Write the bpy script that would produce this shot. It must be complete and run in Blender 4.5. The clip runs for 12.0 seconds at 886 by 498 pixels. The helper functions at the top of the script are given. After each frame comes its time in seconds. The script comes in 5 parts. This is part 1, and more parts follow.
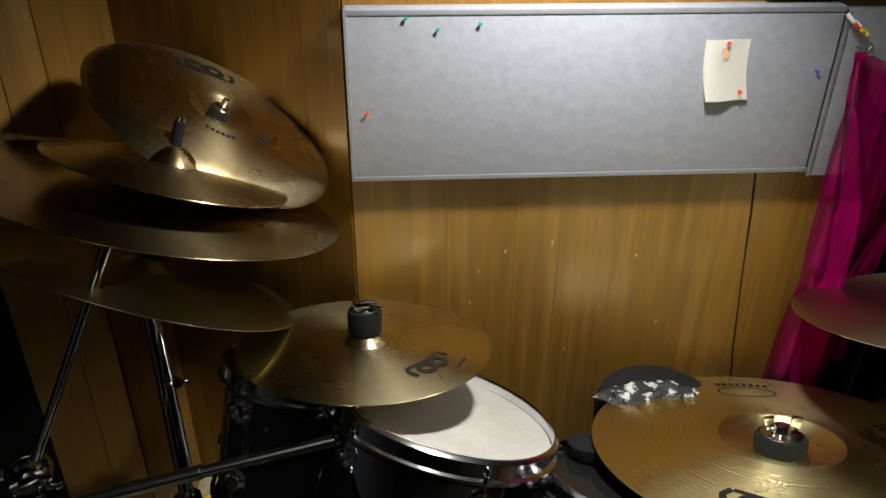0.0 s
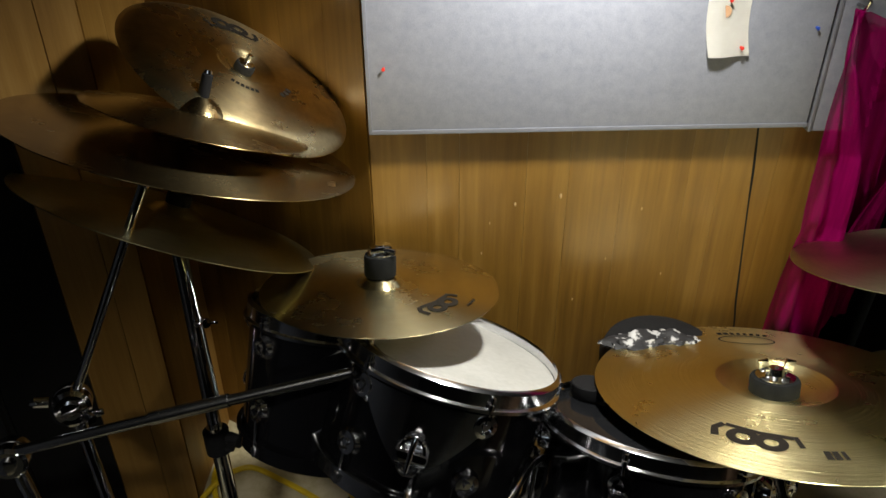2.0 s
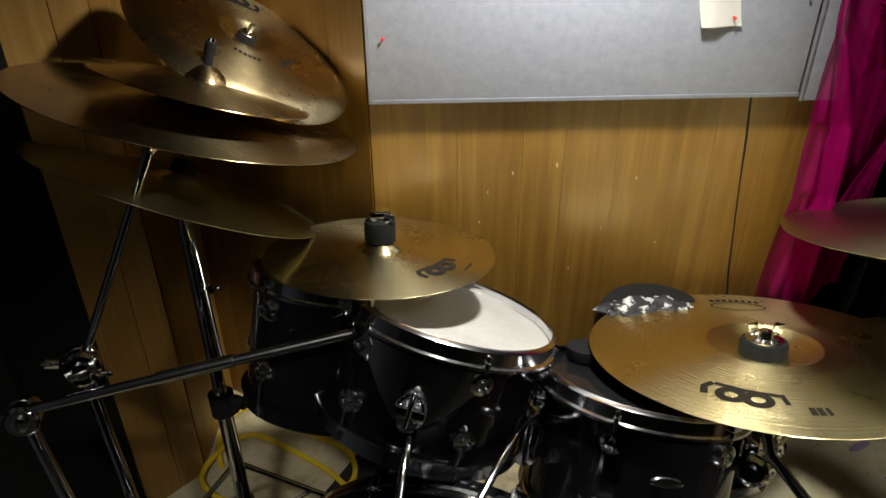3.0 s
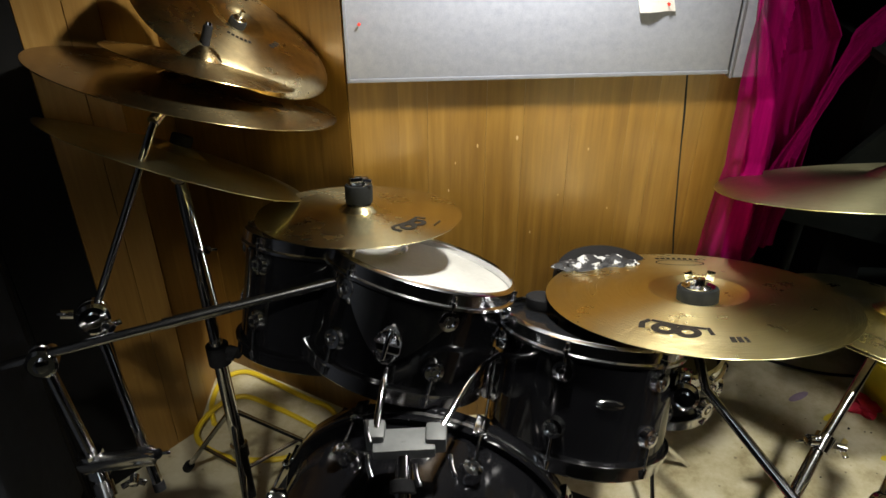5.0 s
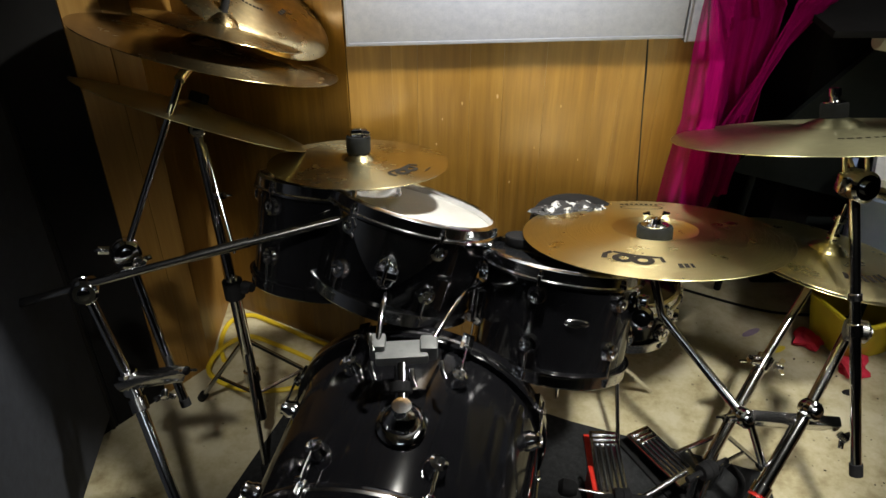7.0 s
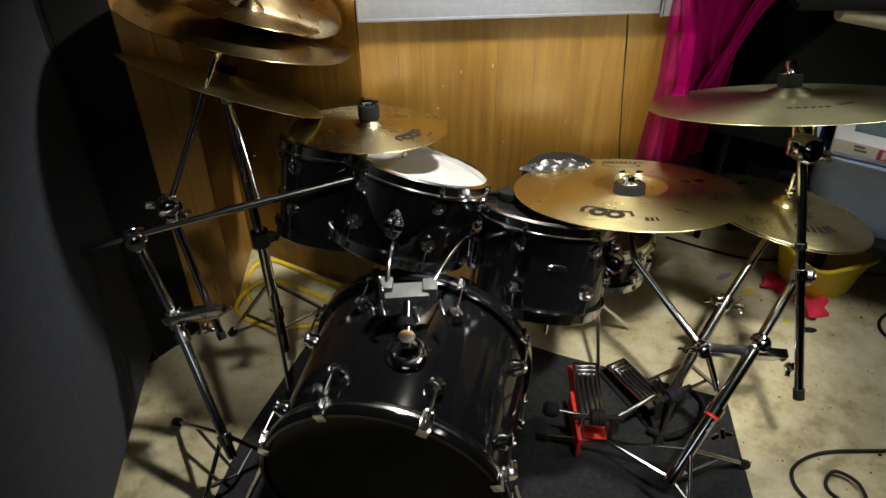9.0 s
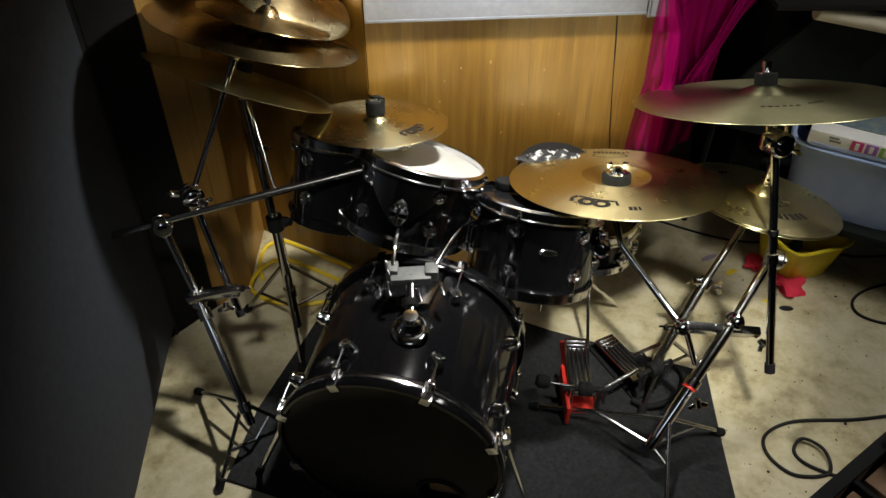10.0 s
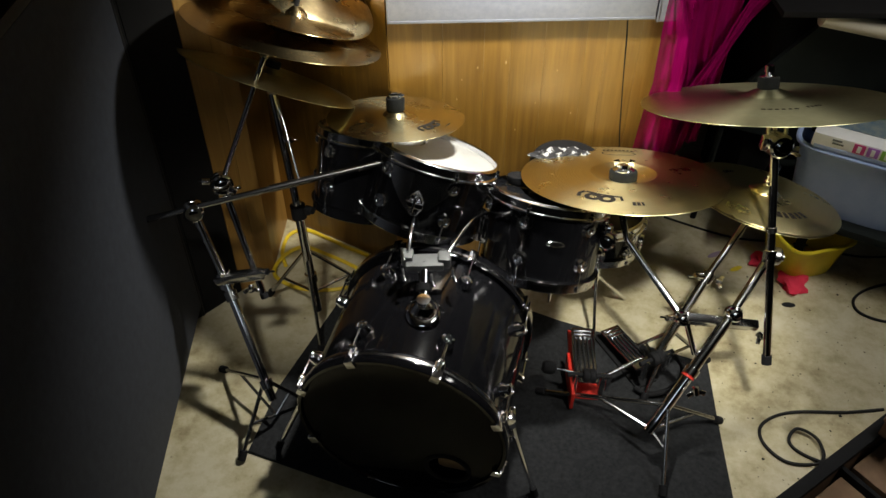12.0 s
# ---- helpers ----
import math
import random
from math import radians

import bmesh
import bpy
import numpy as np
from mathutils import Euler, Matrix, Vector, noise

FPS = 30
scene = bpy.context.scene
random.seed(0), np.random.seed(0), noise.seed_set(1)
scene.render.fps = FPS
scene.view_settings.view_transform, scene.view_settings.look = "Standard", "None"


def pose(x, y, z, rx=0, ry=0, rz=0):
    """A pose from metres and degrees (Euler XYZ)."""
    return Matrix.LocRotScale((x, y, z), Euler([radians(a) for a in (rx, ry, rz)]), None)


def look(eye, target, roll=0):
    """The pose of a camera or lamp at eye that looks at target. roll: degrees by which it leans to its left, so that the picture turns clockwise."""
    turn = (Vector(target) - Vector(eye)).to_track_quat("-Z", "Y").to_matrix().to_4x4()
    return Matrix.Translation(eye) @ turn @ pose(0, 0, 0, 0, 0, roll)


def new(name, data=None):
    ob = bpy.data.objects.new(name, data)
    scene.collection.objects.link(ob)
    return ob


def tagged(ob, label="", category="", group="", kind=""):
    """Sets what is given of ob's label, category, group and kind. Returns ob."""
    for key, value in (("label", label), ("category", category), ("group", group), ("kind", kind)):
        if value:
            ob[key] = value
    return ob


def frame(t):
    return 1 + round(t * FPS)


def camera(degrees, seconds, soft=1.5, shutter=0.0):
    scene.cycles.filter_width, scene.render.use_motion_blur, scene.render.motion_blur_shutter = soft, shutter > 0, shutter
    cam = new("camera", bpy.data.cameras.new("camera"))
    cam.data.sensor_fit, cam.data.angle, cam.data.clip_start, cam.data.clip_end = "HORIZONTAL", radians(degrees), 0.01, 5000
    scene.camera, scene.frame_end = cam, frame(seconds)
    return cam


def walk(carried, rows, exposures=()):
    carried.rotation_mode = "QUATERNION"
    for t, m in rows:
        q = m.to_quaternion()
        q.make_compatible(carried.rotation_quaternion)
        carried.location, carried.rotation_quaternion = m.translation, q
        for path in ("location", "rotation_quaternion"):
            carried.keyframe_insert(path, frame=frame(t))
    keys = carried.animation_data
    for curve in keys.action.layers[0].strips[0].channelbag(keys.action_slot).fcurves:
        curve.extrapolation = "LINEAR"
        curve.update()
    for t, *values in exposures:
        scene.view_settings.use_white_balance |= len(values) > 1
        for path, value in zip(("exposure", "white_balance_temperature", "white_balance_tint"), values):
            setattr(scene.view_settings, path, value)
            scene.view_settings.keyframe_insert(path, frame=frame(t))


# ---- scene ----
# ---- camera and walk ----
cam = camera(60, 12.0, soft=1.5)
# seconds, x, y, z, yaw, pitch, roll
ROWS = [
    (0, 0.0000, 0.0000, 1.5436, 0.325, -29.563, 0.389),
    (0.5, 0.0168, -0.0199, 1.5370, 1.772, -29.704, -0.240),
    (1, 0.0174, -0.0376, 1.5415, 2.064, -30.370, -0.296),
    (1.5, 0.0192, -0.0634, 1.5400, 2.320, -30.665, -0.395),
    (2, 0.0204, -0.0827, 1.5427, 2.289, -31.521, -0.278),
    (2.5, 0.0260, -0.1110, 1.5382, 2.448, -32.016, -0.351),
    (3, 0.0263, -0.1262, 1.5363, 2.369, -32.822, -0.340),
    (5, 0.0476, -0.3113, 1.5673, 0.557, -32.935, -0.070),
    (5.5, 0.0442, -0.3801, 1.5579, -0.211, -32.248, 0.057),
    (6, 0.0421, -0.4307, 1.5659, -0.535, -32.560, 0.172),
    (6.5, 0.0382, -0.4874, 1.5937, -0.690, -33.595, 0.320),
    (7, 0.0346, -0.5257, 1.6327, -0.975, -35.057, 0.462),
    (7.5, 0.0375, -0.5740, 1.6663, -0.902, -36.119, 0.407),
    (9.5, 0.0567, -0.7701, 1.8644, -0.003, -40.311, -0.039),
    (10, 0.0571, -0.8277, 1.9356, 0.047, -41.277, -0.001),
    (10.5, 0.0529, -0.8852, 2.0010, -0.043, -41.943, 0.121),
    (11, 0.0502, -0.9129, 2.0288, -0.082, -42.287, 0.187),
    (11.5, 0.0588, -0.9109, 2.0279, 0.798, -42.378, 0.090),
    (12, 0.0768, -0.9315, 2.0005, 2.015, -41.531, -0.051),
]
walk(cam, [(t, pose(x, y, z, 90 + pitch, 0, yaw) @ pose(0, 0, 0, 0, 0, roll)) for t, x, y, z, yaw, pitch, roll in ROWS],
     [(0.0, -0.30), (3.0, 0.0), (5.5, 0.46), (7.5, 0.50), (9.5, 0.50), (12.0, 0.50)])

# ---- world, lights, exposure ----
world = bpy.data.worlds.new("world")
scene.world = world
world.use_nodes = True
bg = world.node_tree.nodes["Background"]
bg.inputs[0].default_value = (0.75, 0.8, 1.0, 1)
bg.inputs[1].default_value = 0.02


def spot(name, at, to, power, size, angle, blend, colour):
    d = bpy.data.lights.new(name, "SPOT")
    d.energy, d.shadow_soft_size, d.spot_size, d.spot_blend, d.color = power, size, radians(angle), blend, colour
    ob = new(name, d)
    ob.matrix_world = look(at, to)
    return ob


LAMP = Vector((0.26, 0.930, 1.86))
spot("pendant_spot", LAMP + Vector((0, 0, -0.13)), (0.06, 1.10, 0.7), 86, 0.045, 119, 1.0, (1.0, 0.98, 0.90))


def fill_panel(name, at, to, power, sx, sy, colour, spread=180):
    d = bpy.data.lights.new(name, "AREA")
    d.shape, d.size, d.size_y, d.energy, d.color, d.spread = "RECTANGLE", sx, sy, power, colour, radians(spread)
    ob = new(name, d)
    ob.matrix_world = look(at, to)
    return ob


# Fill lamps added on the unseen ceiling to brighten floor and kit.
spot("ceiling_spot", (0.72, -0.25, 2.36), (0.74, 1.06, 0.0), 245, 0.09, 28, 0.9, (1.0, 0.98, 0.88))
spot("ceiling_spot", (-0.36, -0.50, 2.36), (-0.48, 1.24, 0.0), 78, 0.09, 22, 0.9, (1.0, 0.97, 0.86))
fill_panel("side_panel", (1.75, 0.50, 2.37), (0.72, 0.95, 0.0), 5, 0.9, 0.3, (1.0, 0.98, 0.92), 76)
# Cool fill for faint bluish light from behind; the panel is added.
fill_panel("rear_panel", (-0.1, -1.6, 2.37), (0.0, -0.6, 0.0), 2.1, 1.2, 0.3, (0.80, 0.90, 1.0))


# ---- materials ----
def nodes_of(name):
    m = bpy.data.materials.new(name)
    m.use_nodes = True
    nt = m.node_tree
    return m, nt, nt.nodes["Principled BSDF"], nt.links.new


def noise_tex(nt, vec, scale, detail=6.0, rough=0.6):
    n = nt.nodes.new("ShaderNodeTexNoise")
    n.inputs["Scale"].default_value, n.inputs["Detail"].default_value, n.inputs["Roughness"].default_value = scale, detail, rough
    if vec is not None:
        nt.links.new(vec, n.inputs["Vector"])
    return n.outputs["Fac"]


def ramp(nt, fac, stops):
    r = nt.nodes.new("ShaderNodeValToRGB")
    e = r.color_ramp.elements
    while len(e) < len(stops):
        e.new(0.5)
    for k, (p, c) in zip(e, stops):
        k.position, k.color = p, (*c, 1)
    nt.links.new(fac, r.inputs[0])
    return r.outputs[0]


def maths(nt, op, a, b=None):
    n = nt.nodes.new("ShaderNodeMath")
    n.operation = op
    for i, v in enumerate((a, b)):
        if v is None:
            continue
        if isinstance(v, (int, float)):
            n.inputs[i].default_value = v
        else:
            nt.links.new(v, n.inputs[i])
    return n.outputs[0]


def mapped(nt, scale=(1, 1, 1), kind="Object", jitter=False):
    tc = nt.nodes.new("ShaderNodeTexCoord")
    mp = nt.nodes.new("ShaderNodeMapping")
    mp.inputs["Scale"].default_value = scale
    nt.links.new(tc.outputs[kind], mp.inputs["Vector"])
    if jitter:
        oi = nt.nodes.new("ShaderNodeObjectInfo")
        cx = nt.nodes.new("ShaderNodeCombineXYZ")
        for i in range(3):
            nt.links.new(maths(nt, "MULTIPLY", oi.outputs["Random"], 17.0 + 9 * i), cx.inputs[i])
        nt.links.new(cx.outputs[0], mp.inputs["Location"])
    return mp.outputs[0]


def bump(nt, bsdf, height, strength, dist=0.002):
    b = nt.nodes.new("ShaderNodeBump")
    b.inputs["Strength"].default_value, b.inputs["Distance"].default_value = strength, dist
    nt.links.new(height, b.inputs["Height"])
    nt.links.new(b.outputs[0], bsdf.inputs["Normal"])


def plain(name, c0, c1, rough=0.5, metal=0.0, scale=40.0, bumps=0.1, rough2=None, coat=0.0, stretch=(1, 1, 1)):
    """A surface mottled between two colours at two scales, with fine relief."""
    m, nt, b, link = nodes_of(name)
    v = mapped(nt, stretch)
    big, fine = noise_tex(nt, v, scale * 0.15), noise_tex(nt, v, scale)
    mix = maths(nt, "ADD", maths(nt, "MULTIPLY", big, 0.6), maths(nt, "MULTIPLY", fine, 0.4))
    link(ramp(nt, mix, [(0.34, c0), (0.66, c1)]), b.inputs["Base Color"])
    b.inputs["Metallic"].default_value = metal
    r = nt.nodes.new("ShaderNodeMapRange")
    r.inputs[3].default_value, r.inputs[4].default_value = rough, rough2 if rough2 is not None else min(1, rough * 1.35)
    link(big, r.inputs[0])
    link(r.outputs[0], b.inputs["Roughness"])
    if coat:
        b.inputs["Coat Weight"].default_value, b.inputs["Coat Roughness"].default_value = coat, 0.05
    if bumps:
        bump(nt, b, fine, bumps)
    return m


def wood(name, dark, mid, light, rough=0.38, scale=1.0):
    m, nt, b, link = nodes_of(name)
    v = mapped(nt, (scale * 26, scale * 26, scale * 1.3), jitter=True)
    grain = noise_tex(nt, v, 1.6, 8, 0.65)
    v2 = mapped(nt, (120, 120, 5), jitter=True)
    fine = noise_tex(nt, v2, 1.0, 4, 0.7)
    v3 = mapped(nt, (2.2, 2.2, 1.2))
    cloud = noise_tex(nt, v3, 1.5, 3)
    oi = nt.nodes.new("ShaderNodeObjectInfo")
    f = maths(nt, "ADD", maths(nt, "MULTIPLY", grain, 0.55), maths(nt, "MULTIPLY", fine, 0.2))
    f = maths(nt, "ADD", f, maths(nt, "MULTIPLY", cloud, 0.2))
    f = maths(nt, "ADD", f, maths(nt, "MULTIPLY", oi.outputs["Random"], 0.05))
    link(ramp(nt, f, [(0.32, dark), (0.52, mid), (0.72, light)]), b.inputs["Base Color"])
    r = maths(nt, "ADD", maths(nt, "MULTIPLY", fine, 0.2), rough - 0.1)
    link(r, b.inputs["Roughness"])
    bump(nt, b, fine, 0.12)
    return m


def brass(name, c0, c1, dirt, rough=0.28, rings=1.0, stain=0.35):
    """Lathed bronze: concentric grooves, radial sheen, fingerprints and tarnish."""
    m, nt, b, link = nodes_of(name)
    tc = nt.nodes.new("ShaderNodeTexCoord")
    sx = nt.nodes.new("ShaderNodeSeparateXYZ")
    link(tc.outputs["Object"], sx.inputs[0])
    x2, y2 = maths(nt, "MULTIPLY", sx.outputs[0], sx.outputs[0]), maths(nt, "MULTIPLY", sx.outputs[1], sx.outputs[1])
    rad = maths(nt, "SQRT", maths(nt, "ADD", x2, y2))
    cx = nt.nodes.new("ShaderNodeCombineXYZ")
    link(rad, cx.inputs[0])
    groove = noise_tex(nt, cx.outputs[0], 420, 3, 0.7)
    band = noise_tex(nt, cx.outputs[0], 90, 4, 0.75)
    v = mapped(nt, (1, 1, 1), jitter=True)
    cloud, fine = noise_tex(nt, v, 9, 6, 0.65), noise_tex(nt, v, 55, 4)
    base = ramp(nt, maths(nt, "ADD", maths(nt, "MULTIPLY", band, 0.5), maths(nt, "MULTIPLY", cloud, 0.5)), [(0.35, c0), (0.65, c1)])
    mx = nt.nodes.new("ShaderNodeMix")
    mx.data_type = "RGBA"
    f = ramp(nt, maths(nt, "ADD", maths(nt, "MULTIPLY", cloud, 0.75), maths(nt, "MULTIPLY", fine, 0.25)), [(0.42, (0, 0, 0)), (0.72, (stain,) * 3)])
    link(f, mx.inputs[0])
    link(base, mx.inputs[6])
    mx.inputs[7].default_value = (*dirt, 1)
    link(mx.outputs[2], b.inputs["Base Color"])
    b.inputs["Metallic"].default_value = 1.0
    link(maths(nt, "ADD", maths(nt, "MULTIPLY", cloud, 0.16), rough - 0.06), b.inputs["Roughness"])
    b.inputs["Anisotropic"].default_value = 0.7
    b.inputs["Anisotropic Rotation"].default_value = 0.25
    tg = nt.nodes.new("ShaderNodeTangent")
    tg.direction_type, tg.axis = "RADIAL", "Z"
    link(tg.outputs[0], b.inputs["Tangent"])
    bump(nt, b, maths(nt, "ADD", groove, maths(nt, "MULTIPLY", band, 0.8)), min(1.0, 0.30 * rings), 0.0010 * max(1.0, rings))
    return m


M_WOOD = wood("wood_panel", (0.115, 0.054, 0.007), (0.200, 0.103, 0.016), (0.29, 0.166, 0.035))
M_POST = wood("wood_post", (0.19, 0.09, 0.016), (0.31, 0.165, 0.036), (0.42, 0.245, 0.066), 0.45, 0.8)
M_GROOVE = plain("groove_wood", (0.26, 0.15, 0.045), (0.36, 0.22, 0.075), 0.5)
M_BOARD = plain("board_laminate", (0.205, 0.215, 0.26), (0.27, 0.28, 0.325), 0.5, scale=420, bumps=0.22)
M_BOARD_EDGE = plain("board_edge", (0.15, 0.155, 0.18), (0.20, 0.205, 0.235), 0.4, scale=60)
M_PARTITION = plain("partition_cloth", (0.020, 0.023, 0.031), (0.033, 0.037, 0.048), 0.95, scale=260, bumps=0.3)
# Near-black for walls and cabinet; also painted shade on the canted wall.
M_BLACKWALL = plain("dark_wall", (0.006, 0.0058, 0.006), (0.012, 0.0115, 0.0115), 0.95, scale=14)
M_CEIL = plain("ceiling_paint", (0.10, 0.098, 0.092), (0.14, 0.137, 0.13), 0.95, scale=10)
M_LACQUER = plain("black_lacquer", (0.004, 0.004, 0.005), (0.007, 0.007, 0.008), 0.06, scale=25, bumps=0.0, rough2=0.13)
M_CHROME = plain("chrome", (0.72, 0.72, 0.74), (0.84, 0.84, 0.85), 0.06, 1.0, scale=60, bumps=0.02, rough2=0.16)
M_PLATE = plain("polished_chrome", (0.70, 0.70, 0.72), (0.82, 0.82, 0.83), 0.10, 1.0, scale=70, bumps=0.03, rough2=0.20)
M_STEEL = plain("worn_steel", (0.36, 0.36, 0.37), (0.54, 0.535, 0.53), 0.18, 1.0, scale=90, bumps=0.06)
M_RUBBER = plain("black_rubber", (0.006, 0.006, 0.007), (0.013, 0.013, 0.014), 0.7, scale=120)
M_FELT = plain("black_felt", (0.004, 0.0042, 0.0042), (0.010, 0.011, 0.011), 0.95, scale=400, bumps=0.4)
M_HEAD = plain("coated_head", (0.36, 0.355, 0.335), (0.46, 0.455, 0.43), 0.4, scale=110, bumps=0.06)
M_BLACKHEAD = plain("black_head", (0.008, 0.0085, 0.010), (0.014, 0.0145, 0.016), 0.10, scale=30, bumps=0.01)
M_CARPET = plain("black_carpet", (0.010, 0.0106, 0.0115), (0.030, 0.031, 0.033), 0.95, scale=520, bumps=0.5)
M_YELLOW = plain("yellow_jacket", (0.62, 0.43, 0.01), (0.75, 0.55, 0.03), 0.4, scale=50)
M_BLACKCABLE = plain("black_cable", (0.008, 0.008, 0.008), (0.015, 0.015, 0.015), 0.5, scale=80)
M_PAPER = plain("cream_paper", (0.78, 0.755, 0.70), (0.84, 0.82, 0.77), 0.8, scale=70)
M_STAMP = plain("brown_stamp", (0.48, 0.27, 0.14), (0.58, 0.36, 0.22), 0.8)
M_RED = plain("red_paint", (0.55, 0.02, 0.012), (0.72, 0.045, 0.03), 0.35, scale=60)
M_GREENPIN = plain("green_pin", (0.01, 0.20, 0.11), (0.02, 0.28, 0.16), 0.3)
M_BLUEPIN = plain("blue_pin", (0.02, 0.06, 0.40), (0.03, 0.09, 0.5), 0.3)
M_BLUEBIN = plain("blue_plastic", (0.26, 0.35, 0.60), (0.36, 0.45, 0.68), 0.35, scale=20, bumps=0.05)
M_YELLOWBIN = plain("yellow_plastic", (0.55, 0.42, 0.01), (0.68, 0.54, 0.03), 0.4, scale=25)
M_WHITE = plain("white_card", (0.68, 0.68, 0.68), (0.78, 0.78, 0.77), 0.5)
M_VINYL = plain("black_vinyl", (0.008, 0.008, 0.009), (0.016, 0.016, 0.017), 0.6, scale=150)
M_INK = plain("mark_ink", (0.010, 0.008, 0.006), (0.018, 0.014, 0.010), 0.8)
M_INK.node_tree.nodes["Principled BSDF"].inputs["Specular IOR Level"].default_value = 0.15
M_CASEWOOD = plain("case_wood", (0.16, 0.09, 0.045), (0.26, 0.155, 0.085), 0.6, scale=30)
M_GREY = plain("grey_plastic", (0.09, 0.095, 0.095), (0.14, 0.145, 0.145), 0.45, scale=60)
M_ROLL = plain("cream_roll", (0.52, 0.47, 0.36), (0.62, 0.57, 0.46), 0.8)
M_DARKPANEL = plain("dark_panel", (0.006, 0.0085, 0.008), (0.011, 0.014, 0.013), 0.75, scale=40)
M_TAN = plain("tan_foam", (0.42, 0.27, 0.12), (0.52, 0.35, 0.18), 0.8)
for m_ in (M_FELT, M_CARPET, M_RUBBER, M_BLACKWALL, M_DARKPANEL, M_BLACKCABLE, M_VINYL):
    m_.node_tree.nodes["Principled BSDF"].inputs["Specular IOR Level"].default_value = 0.2

B_GOLD = brass("brilliant_bronze", (0.86, 0.74, 0.36), (0.95, 0.85, 0.50), (0.50, 0.38, 0.15), 0.27, 2.1, 0.2)
B_SPLASH = brass("warm_bronze", (0.70, 0.60, 0.33), (0.82, 0.74, 0.46), (0.26, 0.19, 0.08), 0.24, 0.3, 0.55)
B_DARK = brass("tarnished_bronze", (0.38, 0.29, 0.145), (0.52, 0.42, 0.23), (0.15, 0.09, 0.04), 0.24, 0.4, 0.6)
B_CHINA = brass("aged_bronze", (0.72, 0.59, 0.31), (0.82, 0.71, 0.44), (0.24, 0.15, 0.06), 0.26, 0.5, 0.75)
B_PALE = brass("pale_bronze", (0.44, 0.42, 0.24), (0.56, 0.53, 0.33), (0.22, 0.20, 0.11), 0.36, 0.8, 0.5)


def floor_material():
    m, nt, b, link = nodes_of("painted_concrete")
    v = mapped(nt)
    cloud, mid, fine = noise_tex(nt, v, 2.2, 6, 0.7), noise_tex(nt, v, 14, 8, 0.7), noise_tex(nt, v, 130, 4)
    base = ramp(nt, maths(nt, "ADD", maths(nt, "MULTIPLY", cloud, 0.5), maths(nt, "MULTIPLY", mid, 0.5)),
                [(0.34, (0.20, 0.155, 0.075)), (0.47, (0.44, 0.385, 0.235)), (0.56, (0.54, 0.49, 0.34)), (0.70, (0.62, 0.575, 0.44))])
    vo = nt.nodes.new("ShaderNodeTexVoronoi")
    vo.inputs["Scale"].default_value = 26
    link(v, vo.inputs["Vector"])
    spots = ramp(nt, maths(nt, "ADD", vo.outputs["Distance"], maths(nt, "MULTIPLY", mid, 0.35)), [(0.20, (1, 1, 1)), (0.29, (0, 0, 0))])
    sx = maths(nt, "MULTIPLY", spots, ramp(nt, noise_tex(nt, v, 5, 3), [(0.42, (0, 0, 0)), (0.58, (0.95, 0.95, 0.95))]))
    mx = nt.nodes.new("ShaderNodeMix")
    mx.data_type = "RGBA"
    link(sx, mx.inputs[0])
    link(base, mx.inputs[6])
    mx.inputs[7].default_value = (0.12, 0.095, 0.06, 1)
    link(mx.outputs[2], b.inputs["Base Color"])
    link(maths(nt, "ADD", maths(nt, "MULTIPLY", mid, 0.3), 0.38), b.inputs["Roughness"])
    bump(nt, b, maths(nt, "ADD", fine, mid), 0.18)
    return m


def sheer_material(name, c, alpha):
    m, nt, b, link = nodes_of(name)
    out = nt.nodes["Material Output"]
    tr, dif, tp, mix1, mix2 = (nt.nodes.new(k) for k in ("ShaderNodeBsdfTranslucent", "ShaderNodeBsdfDiffuse", "ShaderNodeBsdfTransparent", "ShaderNodeMixShader", "ShaderNodeMixShader"))
    v = mapped(nt, (60, 60, 3))
    n = noise_tex(nt, v, 2.0, 4)
    col = ramp(nt, n, [(0.3, tuple(k * 0.75 for k in c)), (0.7, c)])
    link(col, tr.inputs[0])
    link(col, dif.inputs[0])
    mix1.inputs[0].default_value = 0.22
    link(dif.outputs[0], mix1.inputs[1])
    link(tr.outputs[0], mix1.inputs[2])
    mix2.inputs[0].default_value = alpha
    link(tp.outputs[0], mix2.inputs[1])
    link(mix1.outputs[0], mix2.inputs[2])
    link(mix2.outputs[0], out.inputs["Surface"])
    return m


M_FLOOR = floor_material()
M_SHEER = sheer_material("magenta_sheer", (0.33, 0.003, 0.11), 0.84)

# ---- building helpers ----
ROOT = {}


def thing(name, m, label, category, group="", kind=""):
    ob = new(name)
    ob.empty_display_size = 0.05
    ob.matrix_basis = m if isinstance(m, Matrix) else Matrix.Translation(m)
    ROOT[ob] = ob.matrix_basis.copy()
    return tagged(ob, label, category, group, kind)


def part(name, bm, material, parent=None, label="", local=False, smooth=True, m=None):
    """Links a bmesh as one mesh object under a thing or a part. Points are in the world, or local to the thing."""
    if parent is not None:
        ROOT_M = ROOT[parent]
        if not local:
            bm.transform(ROOT_M.inverted())
    me = bpy.data.meshes.new(name)
    bmesh.ops.recalc_face_normals(bm, faces=bm.faces)
    bm.to_mesh(me)
    bm.free()
    if smooth:
        me.shade_smooth()
        me.set_sharp_from_angle(angle=radians(38))
    me.materials.append(material)
    ob = new(name, me)
    if parent is not None:
        ob.parent = parent
        ROOT[ob] = ROOT[parent]
    return tagged(ob, label)


def twin(ob, m):
    """A further piece on the same mesh, under the same parent."""
    o = bpy.data.objects.new(ob.name.split(".")[0], ob.data)
    scene.collection.objects.link(o)
    o.parent = ob.parent
    o.matrix_basis = m
    return o


